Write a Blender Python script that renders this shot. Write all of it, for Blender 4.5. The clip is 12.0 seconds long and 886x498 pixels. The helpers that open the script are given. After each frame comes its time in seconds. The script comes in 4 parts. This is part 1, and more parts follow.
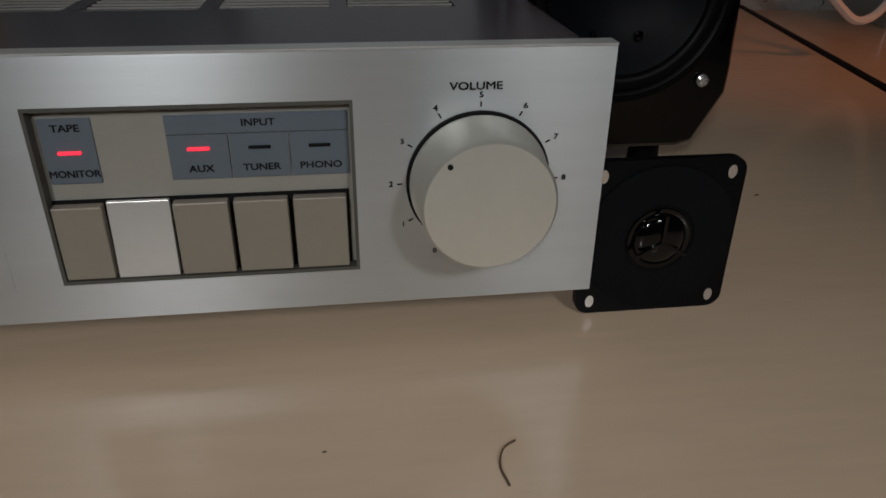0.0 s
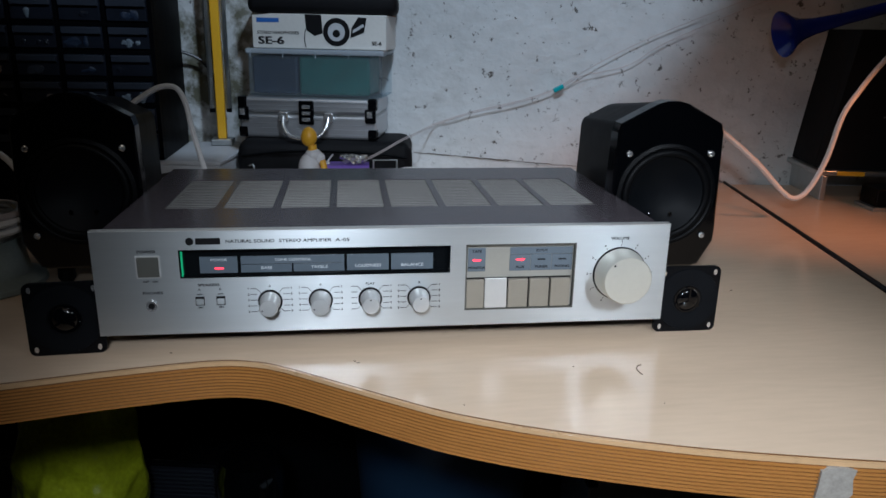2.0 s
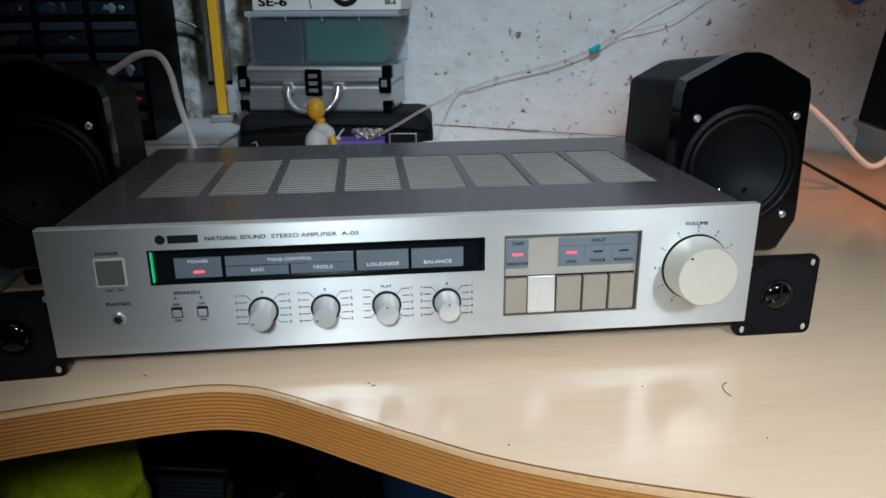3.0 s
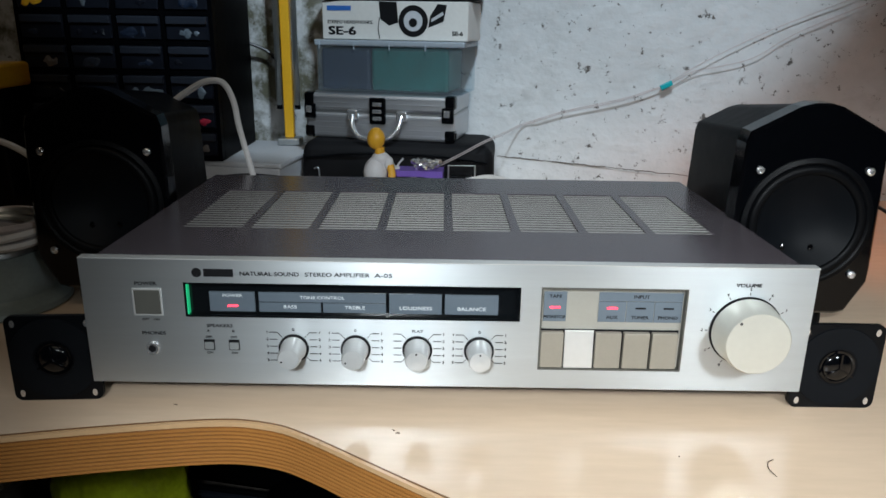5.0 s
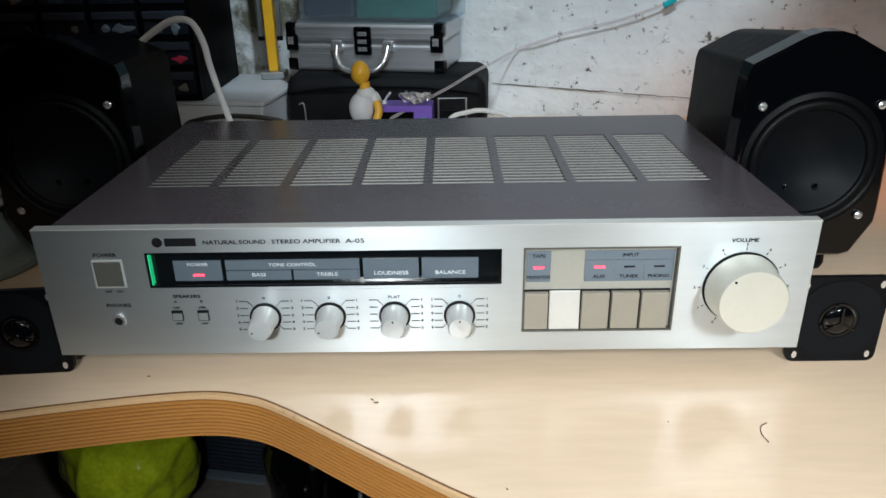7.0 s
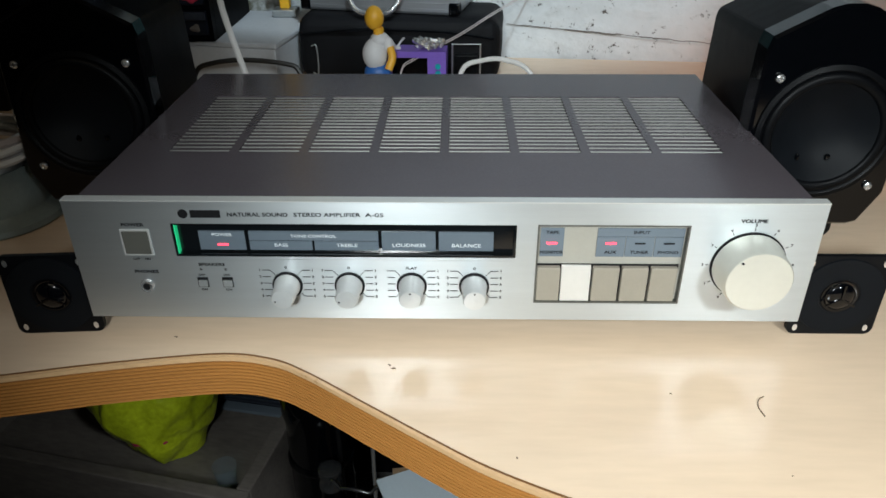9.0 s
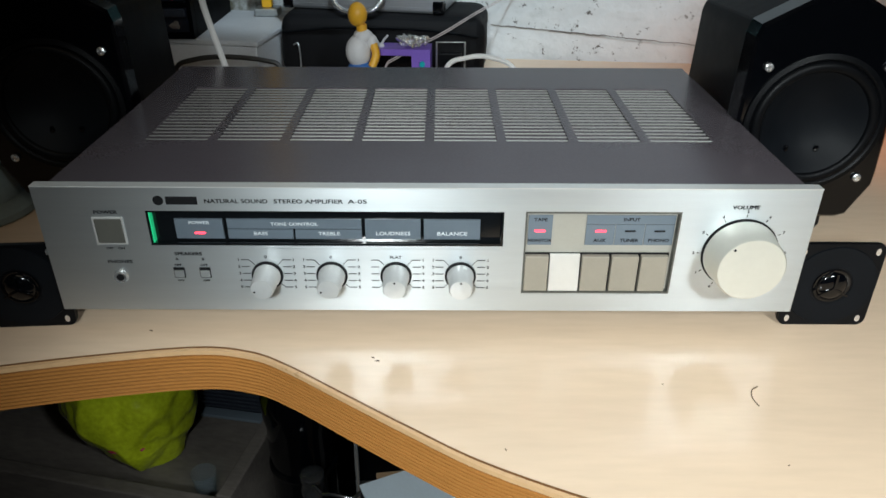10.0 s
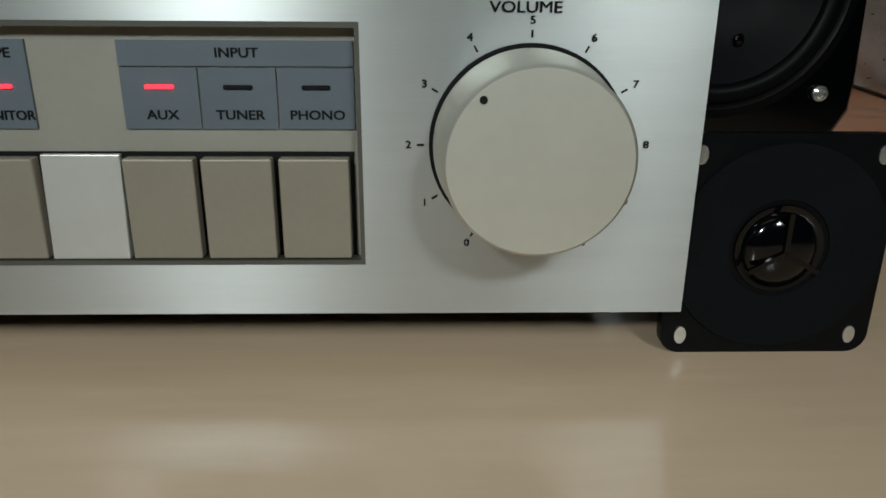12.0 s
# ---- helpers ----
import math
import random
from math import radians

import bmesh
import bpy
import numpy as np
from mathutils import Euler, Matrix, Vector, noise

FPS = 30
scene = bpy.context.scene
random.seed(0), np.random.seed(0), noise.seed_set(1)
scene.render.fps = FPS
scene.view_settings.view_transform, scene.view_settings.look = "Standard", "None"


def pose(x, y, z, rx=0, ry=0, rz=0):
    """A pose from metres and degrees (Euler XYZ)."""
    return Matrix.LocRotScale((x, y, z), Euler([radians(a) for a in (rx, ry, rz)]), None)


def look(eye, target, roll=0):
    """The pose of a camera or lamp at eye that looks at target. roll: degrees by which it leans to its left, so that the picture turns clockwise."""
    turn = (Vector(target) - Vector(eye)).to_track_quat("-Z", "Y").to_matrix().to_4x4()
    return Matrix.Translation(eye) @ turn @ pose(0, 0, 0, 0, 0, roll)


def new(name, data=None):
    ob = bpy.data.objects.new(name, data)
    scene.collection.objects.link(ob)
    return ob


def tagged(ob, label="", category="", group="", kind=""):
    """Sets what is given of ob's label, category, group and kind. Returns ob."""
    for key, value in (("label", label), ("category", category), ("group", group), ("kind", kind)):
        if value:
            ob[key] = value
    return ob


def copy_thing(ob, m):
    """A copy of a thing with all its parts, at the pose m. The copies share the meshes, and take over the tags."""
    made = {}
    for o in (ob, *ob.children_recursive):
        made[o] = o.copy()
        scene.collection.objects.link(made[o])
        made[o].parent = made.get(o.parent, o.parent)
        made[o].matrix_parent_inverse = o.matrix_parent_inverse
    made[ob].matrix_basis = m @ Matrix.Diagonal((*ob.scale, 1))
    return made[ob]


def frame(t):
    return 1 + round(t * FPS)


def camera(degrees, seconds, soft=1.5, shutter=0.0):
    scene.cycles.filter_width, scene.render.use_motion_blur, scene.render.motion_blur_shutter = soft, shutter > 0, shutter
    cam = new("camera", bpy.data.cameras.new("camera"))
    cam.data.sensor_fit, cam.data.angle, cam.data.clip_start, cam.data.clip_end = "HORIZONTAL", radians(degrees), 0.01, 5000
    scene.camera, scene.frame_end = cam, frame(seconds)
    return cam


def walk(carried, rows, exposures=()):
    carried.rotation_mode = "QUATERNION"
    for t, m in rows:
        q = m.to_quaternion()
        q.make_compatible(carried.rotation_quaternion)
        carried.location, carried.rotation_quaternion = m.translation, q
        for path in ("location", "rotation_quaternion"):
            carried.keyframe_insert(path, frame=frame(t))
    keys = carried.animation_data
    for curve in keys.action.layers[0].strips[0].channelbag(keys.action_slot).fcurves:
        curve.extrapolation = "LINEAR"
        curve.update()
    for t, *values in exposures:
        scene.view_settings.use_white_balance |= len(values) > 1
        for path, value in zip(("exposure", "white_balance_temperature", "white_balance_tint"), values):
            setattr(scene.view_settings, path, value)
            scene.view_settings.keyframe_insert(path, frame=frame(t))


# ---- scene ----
cam = camera(62.4, 12.0, 1.6)
PATH = [
    (0, (0.14, -0.2, 0.889), (0.389, 1.554, -0.04), 0.7),
    (0.5, (0.087, -0.287, 0.925), (0.384, 1.487, 0.05), 0.5),
    (1, (0.026, -0.4, 0.951), (0.408, 1.385, 0.134), 2.7),
    (1.5, (-0.022, -0.509, 0.981), (0.277, 1.366, 0.352), 2.3),
    (2, (-0.034, -0.528, 0.989), (0.222, 1.369, 0.411), 1.2),
    (2.5, (-0.034, -0.478, 0.984), (0.186, 1.395, 0.318), 0.5),
    (2.7, (-0.03, -0.448, 0.968), (0.166, 1.435, 0.324), -0.5),
    (4.3, (-0.021, -0.387, 0.975), (0.143, 1.495, 0.321), 1.0),
    (4.5, (-0.014, -0.39, 0.977), (0.107, 1.509, 0.36), 1.3),
    (5, (-0.004, -0.406, 0.98), (-0.002, 1.504, 0.387), 0.9),
    (5.5, (-0.004, -0.408, 0.981), (0.029, 1.494, 0.364), 1.2),
    (6, (-0.001, -0.408, 0.98), (0.047, 1.49, 0.35), 2.0),
    (6.5, (0.009, -0.381, 0.982), (-0.009, 1.479, 0.246), 0.4),
    (7, (0.015, -0.372, 0.995), (-0.008, 1.458, 0.189), -1.0),
    (7.2, (0.015, -0.37, 1.004), (-0.01, 1.421, 0.114), -0.5),
    (8.8, (0.012, -0.372, 1.033), (-0.039, 1.365, 0.043), -0.7),
    (9, (0.009, -0.37, 1.028), (-0.03, 1.363, 0.03), -0.3),
    (9.5, (0.009, -0.368, 1.021), (-0.031, 1.36, 0.016), -0.4),
    (10, (0.008, -0.366, 1.01), (0.013, 1.383, 0.041), 0.3),
    (10.5, (0.031, -0.343, 0.967), (0.063, 1.446, 0.073), 0.5),
    (11, (0.087, -0.279, 0.902), (0.323, 1.553, 0.134), 4.2),
    (11.5, (0.135, -0.212, 0.867), (0.295, 1.624, 0.09), 0.3),
    (12, (0.156, -0.159, 0.837), (0.208, 1.727, 0.176), 0.4),
]
walk(cam, [(t, look(eye, target, roll)) for t, eye, target, roll in PATH],
     exposures=[(0.0, -2.0, 6900, 16), (0.8, -1.9, 6500, 18), (1.4, -1.1, 5600, 19), (2.0, -0.66, 5950, 13), (2.4, -0.3, 6150, 10), (4.5, -0.38, 6300, 10), (5.0, -0.12, 6350, 10),
                (9.0, 0.0, 6480, 7), (10.5, -0.12, 6500, 7), (11.2, -0.6, 6750, 6), (12.0, -1.45, 6800, 4)])

DESK = 0.75

# ---- light ----
world = bpy.data.worlds.new("world")
scene.world = world
world.use_nodes = True
world.node_tree.nodes["Background"].inputs[0].default_value = (0.9, 0.95, 1.0, 1)
world.node_tree.nodes["Background"].inputs[1].default_value = 0.008


def area_lamp(name, eye, target, size, watts, color, size_y=None):
    data = bpy.data.lights.new(name, "AREA")
    data.size, data.energy, data.color = size, watts, color
    if size_y:
        data.shape, data.size_y = "RECTANGLE", size_y
    ob = new(name, data)
    ob.matrix_world = look(eye, target)
    return ob


def spot_lamp(name, eye, target, degrees, blend, radius, watts, color):
    data = bpy.data.lights.new(name, "SPOT")
    data.spot_size, data.spot_blend, data.shadow_soft_size, data.energy, data.color = radians(degrees), blend, radius, watts, color
    ob = new(name, data)
    ob.matrix_world = look(eye, target)
    return ob


area_lamp("ceiling_tube_light", (-0.25, -0.75, 2.35), (-0.05, 0.2, 0.75), 1.1, 2.2, (1.0, 0.83, 0.61), 0.4)
spot_lamp("work_light", (-0.09, -0.68, 1.17), (0.10, -0.08, 0.75), 64, 1.0, 0.035, 30.0, (0.90, 0.97, 1.0))
spot_lamp("second_work_light", (0.40, -0.60, 1.20), (0.17, -0.05, 0.78), 54, 1.0, 0.05, 18.0, (0.90, 0.97, 1.0))
# added unseen spot: its cone edge stands for the slanting shade edge on the wall
spot_lamp("cool_wall_spot", (0.10, -0.12, 1.60), (-0.012, 0.861, 1.441), 85.5, 0.07, 0.04, 30.0, (0.72, 0.88, 1.0))
spot_lamp("red_room_bulb", (0.86, 0.00, 1.15), (0.53, 0.37, 0.75), 44, 1.0, 0.04, 13.0, (1.0, 0.36, 0.15))


# ---- materials ----
def material(name, color, rough=0.5, metal=0.0, var=0.12, scale=30.0, fine=400.0, bump=0.05, spec=0.5, coat=0.0,
             stretch=(1, 1, 1), aniso=0.0, trans=0.0, rough_var=0.1, dist=0.001):
    m = bpy.data.materials.new(name)
    m.use_nodes = True
    nt = m.node_tree
    b = nt.nodes["Principled BSDF"]
    co = nt.nodes.new("ShaderNodeTexCoord")
    mp = nt.nodes.new("ShaderNodeMapping")
    mp.inputs["Scale"].default_value = stretch
    nt.links.new(co.outputs["Object"], mp.inputs[0])
    n1 = nt.nodes.new("ShaderNodeTexNoise")
    n1.inputs["Scale"].default_value, n1.inputs["Detail"].default_value = scale, 5
    n2 = nt.nodes.new("ShaderNodeTexNoise")
    n2.inputs["Scale"].default_value, n2.inputs["Detail"].default_value = fine, 3
    for n in (n1, n2):
        nt.links.new(mp.outputs[0], n.inputs["Vector"])
    mix = nt.nodes.new("ShaderNodeMix")
    mix.data_type = "FLOAT"
    mix.inputs[0].default_value = 0.45
    nt.links.new(n1.outputs[0], mix.inputs[2])
    nt.links.new(n2.outputs[0], mix.inputs[3])
    ramp = nt.nodes.new("ShaderNodeValToRGB")
    lo = [c * (1 - var) for c in color[:3]]
    hi = [min(1, c * (1 + var)) for c in color[:3]]
    ramp.color_ramp.elements[0].position, ramp.color_ramp.elements[0].color = 0.3, (*lo, 1)
    ramp.color_ramp.elements[1].position, ramp.color_ramp.elements[1].color = 0.7, (*hi, 1)
    nt.links.new(mix.outputs[0], ramp.inputs[0])
    nt.links.new(ramp.outputs[0], b.inputs["Base Color"])
    rm = nt.nodes.new("ShaderNodeMapRange")
    rm.inputs["To Min"].default_value, rm.inputs["To Max"].default_value = max(0.02, rough - rough_var), min(1, rough + rough_var)
    nt.links.new(mix.outputs[0], rm.inputs[0])
    nt.links.new(rm.outputs[0], b.inputs["Roughness"])
    b.inputs["Metallic"].default_value = metal
    b.inputs["Specular IOR Level"].default_value = spec
    b.inputs["Coat Weight"].default_value = coat
    b.inputs["Coat Roughness"].default_value = 0.08
    b.inputs["Transmission Weight"].default_value = trans
    if aniso:
        b.inputs["Anisotropic"].default_value = aniso
        tv = nt.nodes.new("ShaderNodeCombineXYZ")
        tv.inputs[2].default_value = 1.0
        nt.links.new(tv.outputs[0], b.inputs["Tangent"])
    if bump:
        bp = nt.nodes.new("ShaderNodeBump")
        bp.inputs["Strength"].default_value, bp.inputs["Distance"].default_value = bump, dist
        nt.links.new(mix.outputs[0], bp.inputs["Height"])
        nt.links.new(bp.outputs[0], b.inputs["Normal"])
    return m


def emitter(name, color, power):
    m = bpy.data.materials.new(name)
    m.use_nodes = True
    b = m.node_tree.nodes["Principled BSDF"]
    b.inputs["Base Color"].default_value = (*color, 1)
    b.inputs["Emission Color"].default_value = (*color, 1)
    b.inputs["Emission Strength"].default_value = power
    return m


ALU = material("brushed_aluminium", (0.60, 0.635, 0.65), 0.40, 0.88, 0.04, 8, 90, 0.0, stretch=(1, 1, 30), aniso=0.8, rough_var=0.04)
ALU_KNOB = material("satin_aluminium", (0.74, 0.74, 0.72), 0.34, 0.55, 0.03, 40, 300, 0.02, rough_var=0.04)
KNOBM = material("turned_aluminium", (0.64, 0.65, 0.645), 0.34, 0.50, 0.04, 40, 300, 0.02, rough_var=0.04)
VOL = material("champagne_metal", (0.66, 0.655, 0.59), 0.42, 0.55, 0.03, 40, 300, 0.02, rough_var=0.05)
COVER = material("brown_painted_steel", (0.108, 0.092, 0.104), 0.25, 0.30, 0.10, 12, 700, 0.03, rough_var=0.05, dist=0.0003)
SLAT = material("slat_edge_steel", (0.13, 0.128, 0.12), 0.45, 0.4, 0.1, 60, 500, 0.03)
BLACK_GLOSS = material("black_gloss", (0.0012, 0.0015, 0.0022), 0.10, 0.0, 0.2, 20, 200, 0.02, spec=0.42, coat=0.0, rough_var=0.04)
BLACK_SATIN = material("black_plastic", (0.0025, 0.003, 0.004), 0.36, 0.0, 0.25, 40, 400, 0.1, spec=0.14)
BLACK_VINYL = material("black_vinyl_wrap", (0.002, 0.0022, 0.003), 0.36, 0.0, 0.25, 60, 700, 0.12, spec=0.012)
BLACK_CLOTH = material("black_fabric", (0.0035, 0.0035, 0.0045), 0.7, 0.0, 0.3, 60, 900, 0.4, spec=0.2)
CONE = material("woofer_cone", (0.0042, 0.0052, 0.0068), 0.5, 0.0, 0.2, 60, 600, 0.1, spec=0.10)
RUBBER = material("rubber_surround", (0.0025, 0.0028, 0.0035), 0.42, 0.0, 0.2, 60, 300, 0.05, spec=0.10)
CHROME = material("chrome", (0.78, 0.78, 0.78), 0.20, 0.85, 0.05, 60, 300, 0.02, rough_var=0.05)
DULL = material("dull_chrome", (0.20, 0.205, 0.21), 0.24, 0.9, 0.2, 60, 300, 0.03)
STEEL = material("galvanised_steel", (0.50, 0.52, 0.52), 0.36, 0.9, 0.12, 60, 300, 0.05)
GREYKEY = material("grey_anodised_key", (0.085, 0.084, 0.073), 0.5, 0.15, 0.05, 60, 400, 0.02)
TAUPE = material("taupe_button", (0.27, 0.245, 0.20), 0.45, 0.15, 0.05, 80, 600, 0.04)
FASCIA = material("beige_grey_fascia", (0.36, 0.35, 0.31), 0.42, 0.3, 0.04, 60, 500, 0.03)
PLATE = material("slate_blue_plate", (0.12, 0.15, 0.18), 0.45, 0.1, 0.05, 80, 600, 0.02)
PANEL = material("display_panel", (0.10, 0.125, 0.15), 0.35, 0.0, 0.06, 80, 600, 0.02)
WINDOW = material("black_display_window", (0.004, 0.005, 0.006), 0.12, 0.0, 0.2, 40, 300, 0.0, rough_var=0.03)
INK = material("black_print_and_shade", (0.007, 0.007, 0.008), 0.6, 0, 0.1, bump=0, spec=0.15)
PALE = material("pale_print", (0.62, 0.66, 0.68), 0.6, 0, 0.05, bump=0)
WHITE = material("white_plastic", (0.68, 0.68, 0.70), 0.42, 0, 0.05, 30, 300, 0.03)
LED = emitter("red_led", (1.0, 0.03, 0.06), 5.0)
GREEN = emitter("green_edge_light", (0.02, 0.50, 0.20), 0.6)
CARTON = material("white_board_box", (0.50, 0.51, 0.53), 0.6, 0, 0.08, 20, 200, 0.06)
YELLOW = material("yellow_paint", (0.80, 0.42, 0.02), 0.38, 0, 0.08, 30, 300, 0.03)
SKIN = material("yellow_vinyl", (0.80, 0.42, 0.03), 0.4, 0, 0.05, 30, 300, 0.02)
BLUE = material("blue_vinyl", (0.03, 0.13, 0.42), 0.45, 0, 0.05, 30, 300, 0.02)
PURPLE = material("purple_plastic", (0.20, 0.11, 0.52), 0.4, 0, 0.08, 30, 300, 0.03)
HORN = material("blue_gloss_plastic", (0.010, 0.022, 0.22), 0.22, 0, 0.1, 30, 300, 0.02)
TEAL = material("teal_plastic", (0.0, 0.36, 0.40), 0.4, 0, 0.08, 60, 300, 0.02)
TEAL_DARK = material("dark_teal_content", (0.003, 0.095, 0.078), 0.5, 0, 0.3, 30, 200, 0.1)
NAVY = material("navy_content", (0.006, 0.015, 0.036), 0.5, 0, 0.3, 30, 200, 0.1)
CASE = material("case_aluminium", (0.50, 0.51, 0.53), 0.38, 0.85, 0.08, 30, 400, 0.06, stretch=(0.2, 1, 6))
GREYBOX = material("white_print_carton", (0.66, 0.64, 0.60), 0.5, 0, 0.06, 20, 200, 0.03)
CABLE = material("white_cable_pvc", (0.78, 0.77, 0.76), 0.45, 0, 0.05, 30, 300, 0.03)
WIRE = material("clear_pink_wire", (0.52, 0.46, 0.45), 0.4, 0, 0.1, 30, 300, 0.03)
BLACK_WIRE = material("black_wire", (0.01, 0.01, 0.01), 0.4, 0, 0.1, 30, 300, 0.03)
PLANK = material("grey_weathered_wood", (0.13, 0.112, 0.098), 0.75, 0, 0.35, 18, 220, 0.3, stretch=(0.3, 1, 1))
TAPE = material("torn_tape", (0.34, 0.31, 0.27), 0.55, 0, 0.25, 120, 500, 0.3)
FIBRE = material("brown_fibre", (0.12, 0.075, 0.045), 0.7, 0, 0.2, bump=0)
LIP = material("drawer_lip_plastic", (0.022, 0.027, 0.038), 0.35, 0, 0.2, 40, 300, 0.05)
REDPART = material("red_parts", (0.40, 0.02, 0.05), 0.4, 0, 0.2, 60, 300, 0.05)
FLOORM = material("dark_concrete", (0.10, 0.095, 0.09), 0.8, 0, 0.3, 6, 120, 0.3)
CARD = material("brown_cardboard", (0.28, 0.18, 0.10), 0.75, 0, 0.12, 20, 300, 0.08)
BINBLUE = material("navy_bin_plastic", (0.012, 0.035, 0.075), 0.45, 0, 0.15, 10, 200, 0.05)
PAPER = material("pale_blue_paper", (0.60, 0.68, 0.74), 0.6, 0, 0.05, 20, 300, 0.03)
SMOKE = material("drawer_plastic", (0.008, 0.010, 0.016), 0.36, 0, 0.25, 40, 300, 0.05, spec=0.25)
SPOOL = material("spool_plastic", (0.25, 0.30, 0.29), 0.38, 0.1, 0.12, 40, 300, 0.05)
GREYPAINT = material("room_paint", (0.10, 0.09, 0.085), 0.8, 0, 0.1, 3, 60, 0.1)


def bag_material():
    m = material("lime_plastic_film", (0.54, 0.63, 0.022), 0.17, 0, 0.30, 22, 160, 0.4, rough_var=0.12, dist=0.004)
    b = m.node_tree.nodes["Principled BSDF"]
    b.inputs["Transmission Weight"].default_value = 0.06
    return m


BAG = bag_material()


def clear_material(name, low, high, tint=(0.55, 0.60, 0.64)):
    m = bpy.data.materials.new(name)
    m.use_nodes = True
    nt = m.node_tree
    nt.nodes.clear()
    out = nt.nodes.new("ShaderNodeOutputMaterial")
    mix = nt.nodes.new("ShaderNodeMixShader")
    tr = nt.nodes.new("ShaderNodeBsdfTransparent")
    tr.inputs[0].default_value = (0.90, 0.94, 0.96, 1)
    pr = nt.nodes.new("ShaderNodeBsdfPrincipled")
    pr.inputs["Base Color"].default_value = (*tint, 1)
    pr.inputs["Roughness"].default_value = 0.2
    n = nt.nodes.new("ShaderNodeTexNoise")
    n.inputs["Scale"].default_value = 40
    r = nt.nodes.new("ShaderNodeMapRange")
    r.inputs["To Min"].default_value, r.inputs["To Max"].default_value = low, high
    nt.links.new(n.outputs[0], r.inputs[0])
    nt.links.new(r.outputs[0], mix.inputs[0])
    nt.links.new(tr.outputs[0], mix.inputs[1])
    nt.links.new(pr.outputs[0], mix.inputs[2])
    nt.links.new(mix.outputs[0], out.inputs[0])
    return m


CLEAR = clear_material("clear_plastic", 0.02, 0.09)
FROST = clear_material("frosted_lid", 0.35, 0.62, (0.62, 0.69, 0.76))


def desk_material():
    m = material("birch_laminate", (0.70, 0.53, 0.38), 0.30, 0, 0.07, 5, 60, 0.015, spec=0.5, stretch=(0.5, 3, 1), rough_var=0.06)
    nt = m.node_tree
    b = nt.nodes["Principled BSDF"]
    co = nt.nodes.new("ShaderNodeTexCoord")
    n = nt.nodes.new("ShaderNodeTexNoise")
    n.inputs["Scale"].default_value, n.inputs["Detail"].default_value = 9, 6
    nt.links.new(co.outputs["Object"], n.inputs["Vector"])
    r = nt.nodes.new("ShaderNodeMapRange")
    r.inputs["From Min"].default_value, r.inputs["From Max"].default_value = 0.2, 0.85
    r.inputs["To Min"].default_value, r.inputs["To Max"].default_value = 0.14, 0.24
    nt.links.new(n.outputs[0], r.inputs[0])
    nt.links.new(r.outputs[0], b.inputs["Roughness"])
    return m


LAMINATE = desk_material()
EDGE_LIP = material("edge_lip_wood", (0.60, 0.38, 0.20), 0.3, 0, 0.1, 20, 200, 0.03)
EDGE_A = material("edge_ply_light", (0.41, 0.175, 0.044), 0.36, 0, 0.12, 20, 200, 0.05, stretch=(0.3, 0.3, 4))
EDGE_B = material("edge_ply_dark", (0.16, 0.066, 0.017), 0.40, 0, 0.15, 20, 200, 0.05, stretch=(0.3, 0.3, 4))


